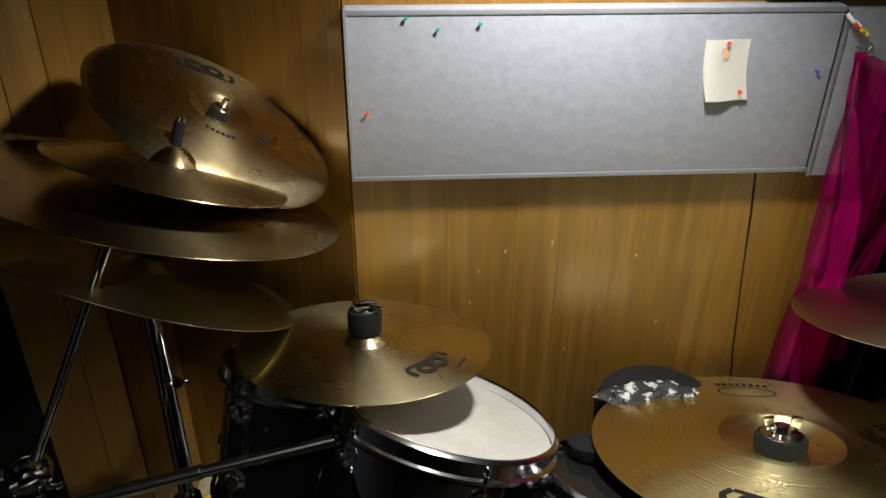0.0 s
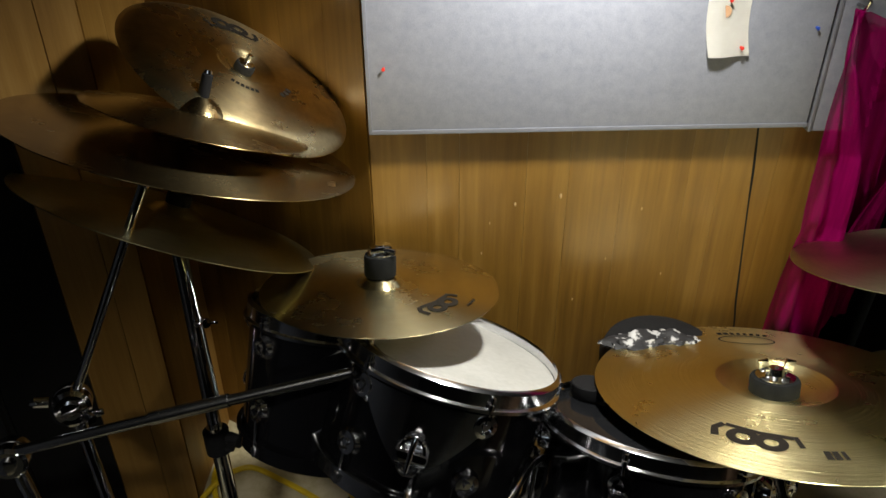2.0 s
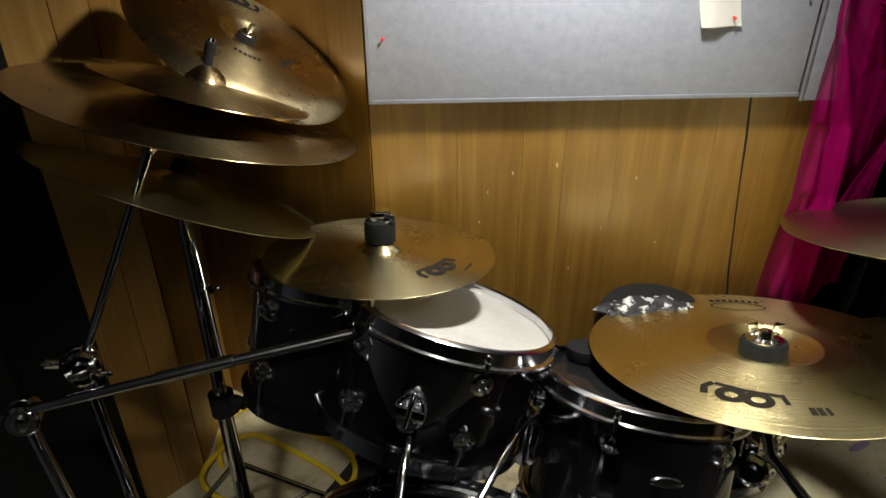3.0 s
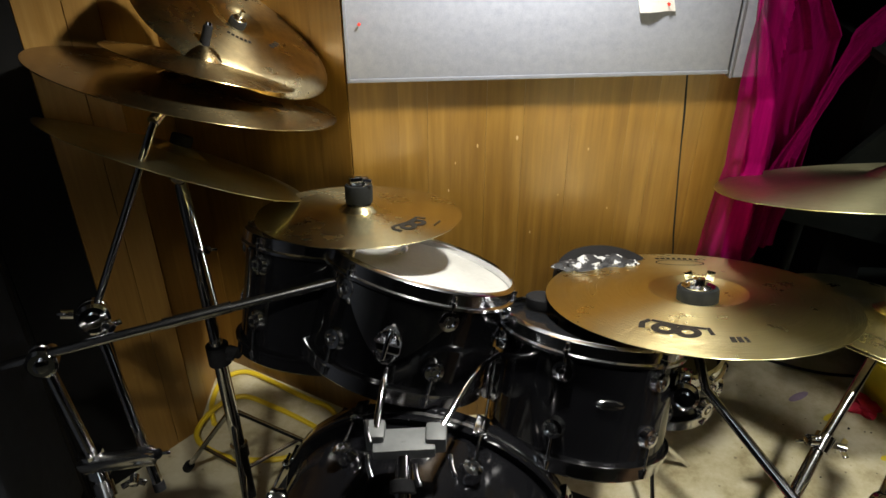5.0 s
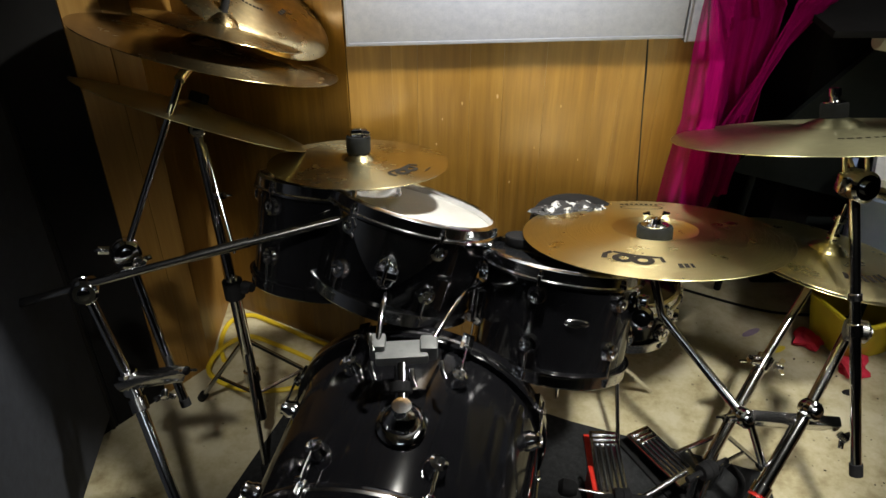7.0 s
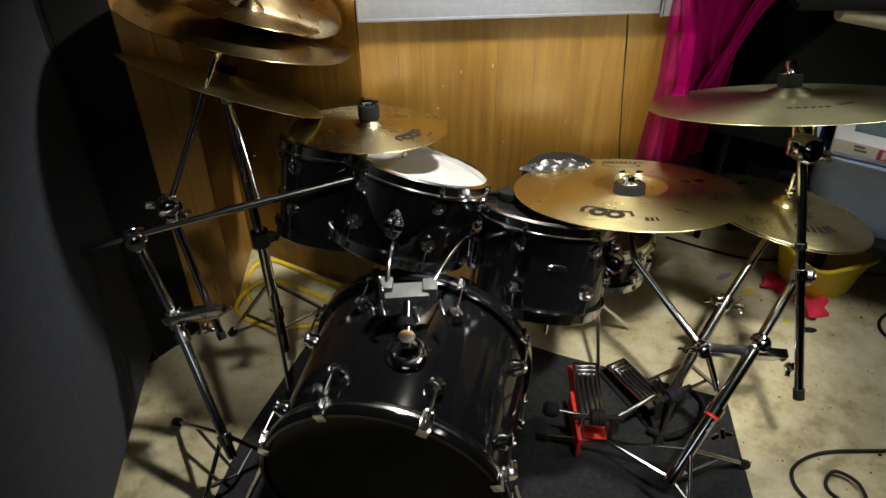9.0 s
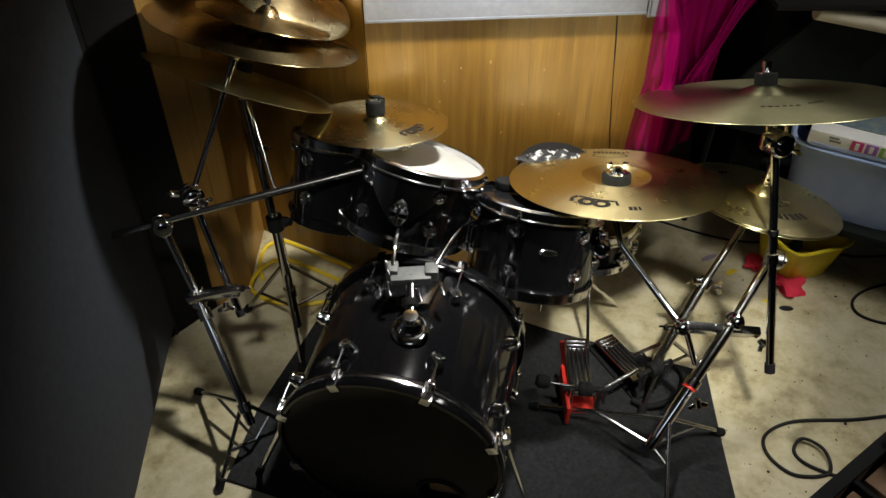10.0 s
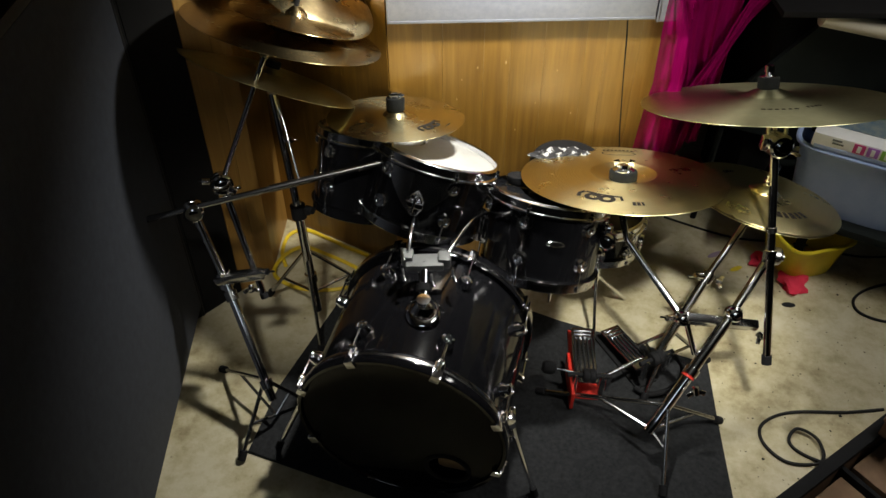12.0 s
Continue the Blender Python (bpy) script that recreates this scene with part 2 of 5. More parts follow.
def frame_m(c, n):
    z = Vector(n).normalized()
    x = (Vector((1, 0, 0)) - z * z.x).normalized()
    y = z.cross(x)
    return Matrix.Translation(c) @ Matrix((x, y, z)).transposed().to_4x4()


def lathe(prof, seg=48, m=None, bm=None):
    """Turns a closed or open profile of (radius, height) round z."""
    bm = bm or bmesh.new()
    rings = []
    for r, z in prof:
        if r < 1e-6:
            rings.append([bm.verts.new((0, 0, z))])
        else:
            rings.append([bm.verts.new((r * math.cos(a), r * math.sin(a), z)) for a in (2 * math.pi * k / seg for k in range(seg))])
    made = [v for q in rings for v in q]
    for a, b in zip(rings, rings[1:]):
        for k in range(seg):
            j = (k + 1) % seg
            q = [a[k % len(a)], a[j % len(a)], b[j % len(b)], b[k % len(b)]]
            q = list(dict.fromkeys(q))
            if len(q) > 2:
                bm.faces.new(q)
    if m is not None:
        bmesh.ops.transform(bm, matrix=m, verts=made)
    return bm


def tube(pts, r, bm=None, seg=14, r2=None):
    """A capped round bar through the points."""
    bm = bm or bmesh.new()
    pts = [Vector(p) for p in pts]
    rings = []
    up = None
    for i, p in enumerate(pts):
        d = ((pts[min(i + 1, len(pts) - 1)] - p).normalized() + (p - pts[max(i - 1, 0)]).normalized()).normalized()
        if up is None:
            up = d.orthogonal().normalized()
        x = (up - d * up.dot(d)).normalized()
        up = x
        y = d.cross(x)
        rr = r if r2 is None else r + (r2 - r) * i / (len(pts) - 1)
        rings.append([bm.verts.new(p + (x * math.cos(a) + y * math.sin(a)) * rr) for a in (2 * math.pi * k / seg for k in range(seg))])
    for a, b in zip(rings, rings[1:]):
        for k in range(seg):
            bm.faces.new((a[k], a[(k + 1) % seg], b[(k + 1) % seg], b[k]))
    bm.faces.new(rings[0][::-1])
    bm.faces.new(rings[-1])
    return bm


def box(c, size, m=None, bevel=0.0, bm=None):
    bm = bm or bmesh.new()
    made = bmesh.ops.create_cube(bm, size=1.0)["verts"]
    mm = Matrix.Translation(c) @ (m.to_3x3().to_4x4() if m else Matrix()) @ Matrix.Diagonal((*size, 1))
    bmesh.ops.transform(bm, matrix=mm, verts=made)
    if bevel:
        es = list({e for v in made for e in v.link_edges})
        bmesh.ops.bevel(bm, geom=es, offset=bevel, segments=2, affect="EDGES", profile=0.6)
    return bm


def aim(a, b):
    """A turn whose z runs from a to b."""
    return frame_m(a, Vector(b) - Vector(a))


def curve_pts(pts, n=10):
    """A smooth line through the points."""
    p = [Vector(q) for q in pts]
    out = []
    for i in range(len(p) - 1):
        a, b, c, d = p[max(i - 1, 0)], p[i], p[i + 1], p[min(i + 2, len(p) - 1)]
        for k in range(n):
            t = k / n
            out.append(0.5 * ((2 * b) + (c - a) * t + (2 * a - 5 * b + 4 * c - d) * t * t + (3 * b - a - 3 * c + d) * t ** 3))
    return out + [p[-1]]


WALL0, WALLS = 1.2462, 0.0751      # the back wall's plane: y = WALL0 + WALLS * x
WTURN = math.atan(WALLS)
WM = Matrix.Rotation(WTURN, 4, "Z")


def on_wall(x, z, gap=0.0):
    return Vector((x, WALL0 + WALLS * x, z)) + WM @ Vector((0, -gap, 0))


# ---- the room ----
def slab(name, c, size, material, turn=0.0, kind="structure", label="", category=""):
    ob = part(name, box((0, 0, 0), size), material, smooth=False)
    ob.matrix_basis = Matrix.Translation(c) @ Matrix.Rotation(turn, 4, "Z")
    return tagged(ob, label, category, "", kind)


slab("floor", (0.4, 0.2, -0.05), (6.4, 6.4, 0.1), M_FLOOR, label="cream painted concrete floor, stained and scuffed", category="floor")
slab("ceiling", (0.4, 0.2, 2.45), (6.4, 6.4, 0.1), M_CEIL, label="grey ceiling above the practice room", category="ceiling")
# Walls added to close the room, coloured dark so little light bounces.
slab("wall_south", (0.4, -2.95, 1.2), (6.2, 0.1, 2.4), M_BLACKWALL, label="added rear wall, coloured dark to limit bounce", category="wall")
slab("wall_east", (3.55, 0.2, 1.2), (0.1, 6.2, 2.4), M_BLACKWALL, label="added side wall, coloured dark to limit bounce", category="wall")
slab("wall_west", (-2.75, 0.2, 1.2), (0.1, 6.2, 2.4), M_BLACKWALL, label="added side wall, coloured dark to limit bounce", category="wall")
slab("wall_far", (0.4, 3.35, 1.2), (6.2, 0.1, 2.4), M_BLACKWALL, label="added far wall beyond the alcove, coloured dark to limit bounce", category="wall")

# back wall with its veneer panels
rng = random.Random(4)
plank_mesh = {}
WIDTHS = [0.105, 0.062, 0.128, 0.082, 0.105, 0.128, 0.062, 0.105, 0.082, 0.128, 0.105, 0.082, 0.128, 0.105, 0.082]


def panelled(name, xa, xb, label):
    wall = slab(name, on_wall((xa + xb) / 2, 1.2, -0.062), ((xb - xa) / math.cos(WTURN), 0.1, 2.4), M_GROOVE, WTURN, label=label, category="wall")
    ROOT[wall] = wall.matrix_basis.copy()
    x = xa
    own = {}
    for w in WIDTHS:
        w = min(w, xb - x)
        if w < 0.02:
            break
        key = round(w, 4)
        if key not in own:
            own[key] = part("plank", box((0, 0, 0), (w - 0.0002, 0.012, 2.4)), M_WOOD, wall, local=True, smooth=False)
            o = own[key]
        else:
            o = twin(own[key], Matrix())
        o.matrix_basis = wall.matrix_basis.inverted() @ (Matrix.Translation(on_wall(x + w / 2, 1.2, -0.0005 * rng.random())) @ WM)
        x += w
    return wall


XL, XR = -0.168, 0.725
wn = panelled("wall_north", XL, XR, "wood veneer panelled wall with narrow vertical grooves")
for sx_, sz_, sr_ in ((0.197, 0.847, 0.0035), (0.109, 0.831, 0.0028), (0.060, 0.790, 0.0018), (0.36, 0.815, 0.0022), (0.045, 0.72, 0.002), (0.30, 0.70, 0.0016), (0.24, 0.60, 0.002), (0.42, 0.66, 0.0018)):
    part("scuff", lathe([(0, 0.0010), (sr_ * 0.7, 0.0009), (sr_, 0.0)], 9, Matrix.Translation(on_wall(sx_, sz_, 0.0062)) @ WM @ Matrix.Rotation(radians(90), 4, "X") @ Matrix.Diagonal((0.8, 1.8, 1, 1))), M_TAN, wn, "pale chip in the veneer")


def slanted_run(name, p, q, widths, material, label):
    """A panelled wall from p to q, its planks proud of the backing by a few millimetres."""
    p, q = Vector(p), Vector(q)
    along = (q - p).normalized()
    out = Vector((-along.y, along.x, 0))
    ang = math.atan2(along.y, along.x)
    span = (q - p).length
    wall = slab(name, p + along * span / 2 + out * -0.056 + Vector((0, 0, 1.2)), (span, 0.1, 2.4), M_GROOVE, ang, label=label, category="wall")
    ROOT[wall] = wall.matrix_basis.copy()
    s_ = 0.0
    for w in widths:
        w = min(w, span - s_)
        if w < 0.01:
            break
        o_ = part("plank", box((0, 0, 0), (w - 0.0006, 0.012, 2.4)), material, wall, local=True, smooth=False)
        o_.matrix_basis = wall.matrix_basis.inverted() @ (Matrix.Translation(p + along * (s_ + w / 2) + out * 0.0005 * rng.random() + Vector((0, 0, 1.2))) @ Matrix.Rotation(ang, 4, "Z"))
        s_ += w


c0 = on_wall(XL, 0)
CORNER = Vector((-0.655, 1.500, 0))
slanted_run("wall_north_slant", (c0.x, c0.y, 0), CORNER, [0.082, 0.105, 0.128, 0.062, 0.105, 0.082, 0.128], M_WOOD, "slightly turned stretch of the wood panelled wall")
slanted_run("wall_west_return", CORNER, (-0.650, 1.205, 0), [0.09, 0.12, 0.105], M_POST, "short wood panelled return in the corner")

# the canted wall beside it and the dark partition in front of that
A, B = Vector((-0.647, 1.196, 0)), Vector((-0.838, 0.968, 0))
d = (B - A).normalized()
nrm = Vector((-d.y, d.x, 0))
turn = math.atan2(d.y, d.x)
wall_cant = slab("wall_west_canted", (A + d * 0.30 + nrm * -0.05) + Vector((0, 0, 1.2)), (0.6, 0.1, 2.4), M_GROOVE, turn,
                 label="short canted wood panelled wall", category="wall")
ROOT[wall_cant] = wall_cant.matrix_basis.copy()
# Past the two wood planks, black panels stand in for the shade.
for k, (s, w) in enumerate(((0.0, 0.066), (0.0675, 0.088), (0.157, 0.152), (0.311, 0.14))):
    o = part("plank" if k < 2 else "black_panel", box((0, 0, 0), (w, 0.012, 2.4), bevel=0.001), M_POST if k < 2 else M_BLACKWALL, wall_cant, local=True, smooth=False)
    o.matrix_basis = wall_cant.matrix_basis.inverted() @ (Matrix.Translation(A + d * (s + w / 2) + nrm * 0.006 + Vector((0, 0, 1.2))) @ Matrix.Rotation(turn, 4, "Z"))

P0, P1 = Vector((-0.838, 0.955, 0)), Vector((-0.70, -0.45, 0))
pd = (P1 - P0).normalized()
partition = thing("partition", P0, "tall charcoal cloth-covered office partition standing on the floor", "partition")
pm = Matrix((pd, Vector((-pd.y, pd.x, 0)), Vector((0, 0, 1)))).transposed()
ln = (P1 - P0).length
part("panel", box(P0 + pd * ln / 2 + Vector((-0.03, 0, 0.70)), (ln - 0.03, 0.045, 1.30), pm, 0.006), M_PARTITION, partition)
for s in (0.012, ln - 0.012):
    part("upright", box(P0 + pd * s + Vector((-0.03, 0, 0.69)), (0.024, 0.05, 1.38), pm, 0.005), M_BLACKCABLE, partition)
part("top_rail", box(P0 + pd * ln / 2 + Vector((-0.03, 0, 1.365)), (ln - 0.05, 0.05, 0.028), pm, 0.006), M_BLACKCABLE, partition)

# ---- what hangs on the wall ----
board = thing("notice_board", on_wall(0.2, 1.15), "blue-grey laminated notice board hung on the panelled wall", "board")


def wall_box(x0, x1, z0, z1, g0, g1, bevel=0.002):
    return box(on_wall((x0 + x1) / 2, (z0 + z1) / 2, (g0 + g1) / 2), ((x1 - x0) / math.cos(WTURN), g1 - g0, z1 - z0), WM, bevel)


part("panel", wall_box(-0.163, 0.632, 0.995, 1.283, 0.003, 0.035, 0.003), M_BOARD, board)
for z in (1.0, 1.278):
    part("edge_strip", wall_box(-0.1635, 0.6325, z - 0.005, z + 0.003, 0.002, 0.037, 0.001), M_BOARD_EDGE, board)
part("end_strip", wall_box(-0.166, -0.160, 0.995, 1.283, 0.002, 0.037, 0.001), M_BOARD_EDGE, board)
board2 = thing("notice_board", on_wall(0.7, 1.15), "narrow grey notice board beside the larger one", "board")
part("panel", wall_box(0.640, 0.73, 0.985, 1.275, 0.003, 0.033, 0.003), M_BOARD, board2)
part("end_strip", wall_box(0.637, 0.6425, 0.985, 1.275, 0.002, 0.036, 0.001), M_BOARD_EDGE, board2)


def paper_sheet():
    ob = thing("paper_note", on_wall(0.45, 1.18, 0.037), "small cream paper note with a round brown stamp, pinned up", "paper")
    bm = bmesh.new()
    nx, nz = 10, 12
    g = [[bm.verts.new(on_wall(0.4105 + 0.0735 * i / nx + 0.012 * j / nz - 0.004 * math.sin(math.pi * j / nz), 1.231 - 0.1 * j / nz - 0.0 * i,
                               0.038 + 0.010 * (j / nz) ** 2 * (1 - 0.6 * i / nx) + 0.003 * math.sin(6 * i / nx))) for i in range(nx + 1)] for j in range(nz + 1)]
    for j in range(nz):
        for i in range(nx):
            bm.faces.new((g[j][i], g[j][i + 1], g[j + 1][i + 1], g[j + 1][i]))
    bmesh.ops.solidify(bm, geom=bm.faces[:], thickness=0.0006)
    part("sheet", bm, M_PAPER, ob)
    bm = lathe([(0, 0.0008), (0.0105, 0.0008), (0.0105, 0)], 24, Matrix.Translation(on_wall(0.441, 1.207, 0.0395)) @ WM @ Matrix.Rotation(radians(90), 4, "X"))
    part("stamp", bm, M_STAMP, ob)
    return ob


paper_sheet()


def push_pin(x, z, gap, material, colour):
    ob = thing("push_pin", on_wall(x, z, gap), f"{colour} plastic push pin stuck in the notice board", "pin", "pins on the board")
    m = Matrix.Translation(on_wall(x, z, gap)) @ WM @ Matrix.Rotation(radians(90), 4, "X")
    part("head", lathe([(0, 0), (0.0024, 0), (0.0020, 0.0015), (0.0013, 0.003), (0.0015, 0.005), (0.0031, 0.0058), (0.0031, 0.007), (0, 0.0074)], 14, m), material, ob)


for px_, pz_, mt_, cn_ in ((-0.135, 1.117, M_RED, "red"), (-0.069, 1.270, M_GREENPIN, "green"), (-0.020, 1.252, M_GREENPIN, "green"), (0.046, 1.260, M_GREENPIN, "green"), (0.606, 1.177, M_BLUEPIN, "blue")):
    push_pin(px_, pz_, 0.0345, mt_, cn_)
push_pin(0.447, 1.226, 0.037, M_RED, "red")
push_pin(0.478, 1.147, 0.043, M_RED, "red")

shelf = thing("shelf", on_wall(0.5, 1.30), "pale shelf edge above the notice boards", "shelf")
part("shelf_board", wall_box(0.50, 0.80, 1.300, 1.316, 0.002, 0.028), M_ROLL, shelf)
for sx_ in (0.60, 0.612):
    part("bracket", wall_box(sx_, sx_ + 0.005, 1.262, 1.300, 0.002, 0.02, 0.001), M_STEEL, shelf)

cord = part("wall_cord", tube(curve_pts([on_wall(0.557, 0.992, 0.004), on_wall(0.566, 0.90, 0.006), on_wall(0.574, 0.80, 0.004), on_wall(0.592, 0.6, 0.005), on_wall(0.606, 0.45, 0.004), on_wall(0.61, 0.004, 0.006)], 6), 0.0024, seg=8), M_BLACKCABLE)
tagged(cord, "thin black cord hanging down the panelled wall", "cord")


def drape():
    ob = thing("curtain", (0.70, 1.2, 0), "sheer magenta fabric hung in folds from a hook beside the board", "curtain")

    def sheet(rows, folds, amp, seed, name, back=0.0):
        r_ = random.Random(seed)
        ph = [r_.uniform(0, 6.28) for _ in range(4)]
        bm = bmesh.new()
        nx, nz = 60, 48
        grid = []
        for j in range(nz + 1):
            t = j / nz
            k = t * (len(rows) - 1)
            i0 = min(int(k), len(rows) - 2)
            f = k - i0
            f = f * f * (3 - 2 * f)
            z, xa, xb, g0 = (rows[i0][q] * (1 - f) + rows[i0 + 1][q] * f for q in range(4))
            line = []
            for i in range(nx + 1):
                u = i / nx
                w = amp * (0.35 + 0.9 * t)
                g = g0 + w * math.sin(folds * 6.28 * u + ph[0] + 1.2 * t) + 0.5 * w * math.sin(folds * 2.3 * 6.28 * u + ph[1] - 2 * t) + 0.004 * math.sin(30 * t + 9 * u + ph[2]) - back * max(0.0, u - 0.42) * min(1.0, 3 * t)
                xx = xa + (xb - xa) * u + 0.006 * math.sin(9 * t + ph[3]) + 0.004 * math.sin(folds * 6.28 * u)
                g -= min(0.20, 0.75 * max(0.0, xx - 0.735))
                line.append(bm.verts.new((xx, WALL0 + WALLS * xx - max(g, 0.045 if xx < 0.745 else -1), z - 0.01 * math.sin(5 * u) * t)))
            grid.append(line)
        for j in range(nz):
            for i in range(nx):
                bm.faces.new((grid[j][i], grid[j][i + 1], grid[j + 1][i + 1], grid[j + 1][i]))
        part(name, bm, M_SHEER, ob)

    sheet([(1.212, 0.662, 0.678, 0.06), (1.12, 0.660, 0.72, 0.06), (0.95, 0.646, 0.86, 0.06), (0.80, 0.650, 0.90, 0.065), (0.55, 0.632, 0.92, 0.07), (0.38, 0.625, 0.92, 0.07)], 2.2, 0.016, 3, "fall", 0.55)
    sheet([(1.11, 1.10, 1.24, 0.02), (1.0, 0.985, 1.09, 0.03), (0.86, 0.90, 0.97, 0.035), (0.74, 0.80, 0.90, 0.04), (0.60, 0.77, 0.92, 0.04), (0.48, 0.75, 0.90, 0.03)], 2.2, 0.012, 8, "swag")
    sheet([(1.205, 0.672, 0.69, 0.04), (1.13, 0.69, 0.86, 0.02), (1.0, 0.72, 0.98, 0.0), (0.8, 0.76, 0.95, 0.0), (0.55, 0.78, 0.93, 0.0)], 2.6, 0.014, 5, "back_fall")
    part("hook", tube([on_wall(0.668, 1.215, 0.0), on_wall(0.668, 1.215, 0.06), on_wall(0.668, 1.228, 0.068)], 0.003, seg=8), M_STEEL, ob)
    return ob


drape()
for k, (mt_, cn_, dx, dz) in enumerate(((M_RED, "red", 0.0, 0.0), (M_YELLOWBIN, "yellow", 0.010, -0.006), (M_WHITE, "white", -0.008, 0.008))):
    o = part("ribbon", tube(curve_pts([on_wall(0.640 + dx, 1.262 + dz, 0.04), on_wall(0.647 + dx, 1.252 + dz, 0.05), on_wall(0.655 + dx, 1.250 + dz, 0.044), on_wall(0.66 + dx, 1.243 + dz, 0.05)], 5), 0.0035, seg=8), mt_)
    tagged(o, f"short {cn_} ribbon end tied above the curtain", "ribbon", "ribbons by the curtain")

# trays added for the unseen fill lamps, then the ceiling lamp over the kit
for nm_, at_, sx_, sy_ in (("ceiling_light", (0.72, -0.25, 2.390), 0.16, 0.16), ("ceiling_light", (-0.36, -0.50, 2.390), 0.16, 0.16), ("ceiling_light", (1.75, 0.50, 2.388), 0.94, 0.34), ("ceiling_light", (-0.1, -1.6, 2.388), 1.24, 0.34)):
    cl = thing(nm_, at_, "flat white tray added at an unseen fill lamp", "lamp", "ceiling lights")
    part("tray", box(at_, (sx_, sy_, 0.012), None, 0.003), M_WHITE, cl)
lamp = thing("ceiling_lamp", LAMP + Vector((0, 0, 0.18)), "small white pendant lamp hanging above the drum kit", "lamp")
part("housing", lathe([(0.03, 0.0), (0.05, -0.02), (0.07, -0.12), (0.066, -0.12), (0.046, -0.02), (0.0, -0.01)], 28, Matrix.Translation(LAMP + Vector((0, 0, 0.04)))), M_WHITE, lamp)
part("stem", tube([LAMP + Vector((0, 0, 0.03)), Vector((LAMP.x, LAMP.y, 2.399))], 0.006), M_WHITE, lamp)


# ---- cymbals ----
def cymbal_h(rho, R, bow, bell, br=0.2):
    t = rho / R
    h = bow * R * (1 - t ** 1.7)
    if t < br:
        h += bell * R * math.cos(math.pi / 2 * min(1, t / br)) ** 0.8
    return h


def cymbal(name, c, n, R, material, label, bow=0.085, bell=0.075, flip=0.0, group="cymbals of the kit", br=0.2, ridge=0.0):
    """A turned cymbal, its own axis along z; flip turns up the rim as on a china cymbal."""
    ob = thing(name, frame_m(c, n), label, "cymbal", group)

    def h(rho):
        v = cymbal_h(rho, R, bow, bell, br)
        if rho > br * R:
            v += ridge * math.sin(rho * 6.2832 / 0.0088) * (0.6 + 0.4 * math.sin(rho * 97)) * (0.5 + 0.5 * math.sin(rho * 41 + 1))
        if flip and rho > 0.8 * R:
            v += flip * R * ((rho - 0.8 * R) / (0.2 * R)) ** 2
        return v

    rs = [0.012, 0.04 * R / 0.2 * 0.5, 0.06 * R, 0.09 * R, 0.12 * R, 0.15 * R, 0.17 * R, 0.185 * R, 0.2 * R, 0.215 * R, 0.24 * R, 0.26 * R, 0.275 * R, 0.29 * R, 0.30 * R, 0.315 * R, 0.33 * R, 0.34 * R, 0.352 * R, 0.37 * R] + [R * (0.24 + 0.76 * k / 16) for k in range(1, 17)]
    if ridge:
        rs += [br * R + (R - br * R) * q / 150 for q in range(1, 150)]
    rs = sorted(set(r for r in rs if r >= 0.012))
    top = [(r, h(r)) for r in rs]
    bot = [(r, h(r) - 0.0016) for r in reversed(rs)]
    part("disc", lathe(top + [(R + 0.0006, h(R) - 0.0008)] + bot + [top[0]], 96), material, ob, local=True)
    return ob, h


def decal(ob, h, polys, name, label="black printed mark"):
    """Flat printed shapes given as (theta, rho) outlines, laid on the curved face."""
    bm = bmesh.new()
    for quad in polys:
        vs = [bm.verts.new((r * math.cos(a), r * math.sin(a), h(r) + 0.0009)) for a, r in quad]
        bm.faces.new(vs)
    bmesh.ops.remove_doubles(bm, verts=bm.verts, dist=1e-5)
    part(name, bm, M_INK, ob, label, local=True)


def stroke(tc, rc, pts, w):
    """A strip of quads along (u, v) points: u along the rim, v outwards, in metres round (tc, rc)."""
    P = [Vector(p) for p in pts]
    closed = (P[0] - P[-1]).length < 1e-6
    P = [q for a, b in zip(P, P[1:]) for q in (a, a.lerp(b, 0.5))] + [P[-1]]
    edge = []
    for i, p in enumerate(P):
        a = P[i - 1] if i else (P[-2] if closed else p)
        b = P[i + 1] if i + 1 < len(P) else (P[1] if closed else p)
        d = (b - a).normalized()
        s = Vector((-d.y, d.x)) * w / 2
        edge.append(tuple((tc + e.x / rc, rc + e.y) for e in (p - s, p + s)))
    return [[a[0], b[0], b[1], a[1]] for a, b in zip(edge, edge[1:])]


def oval(u, v, a, b, k=18):
    return [(u + a * math.cos(2 * math.pi * i / k), v + b * math.sin(2 * math.pi * i / k)) for i in range(k + 1)]


def brand_shape(ob, h, theta, rho, s):
    """The maker's mark, drawn as two plain loops between bars."""
    q = stroke(theta, rho, oval(-0.12 * s, 0.02 * s, 0.11 * s, 0.10 * s), 0.085 * s) + stroke(theta, rho, oval(0.13 * s, 0.02 * s, 0.11 * s, 0.10 * s), 0.085 * s)
    q += stroke(theta, rho, [(-0.34 * s, -0.11 * s), (0.34 * s, -0.11 * s)], 0.055 * s)
    q += stroke(theta, rho, [(-0.36 * s, -0.11 * s), (-0.40 * s, 0.0), (-0.34 * s, 0.13 * s)], 0.07 * s)
    q += stroke(theta, rho, [(0.36 * s, -0.14 * s), (0.40 * s, 0.04 * s)], 0.05 * s)
    decal(ob, h, q, "maker_mark")


def bars(ob, h, theta, rho, length, n, height, seed, name="small_print"):
    r_ = random.Random(seed)
    q = []
    for k in range(n):
        u = (k + 0.5) / n * length - length / 2
        w = length / n * r_.uniform(0.5, 0.8)
        q += [[(theta + (u + a * w / 2) / rho, rho + b * height / 2) for a, b in ((-1, -1), (1, -1), (1, 1), (-1, 1))]]
    decal(ob, h, q, name)


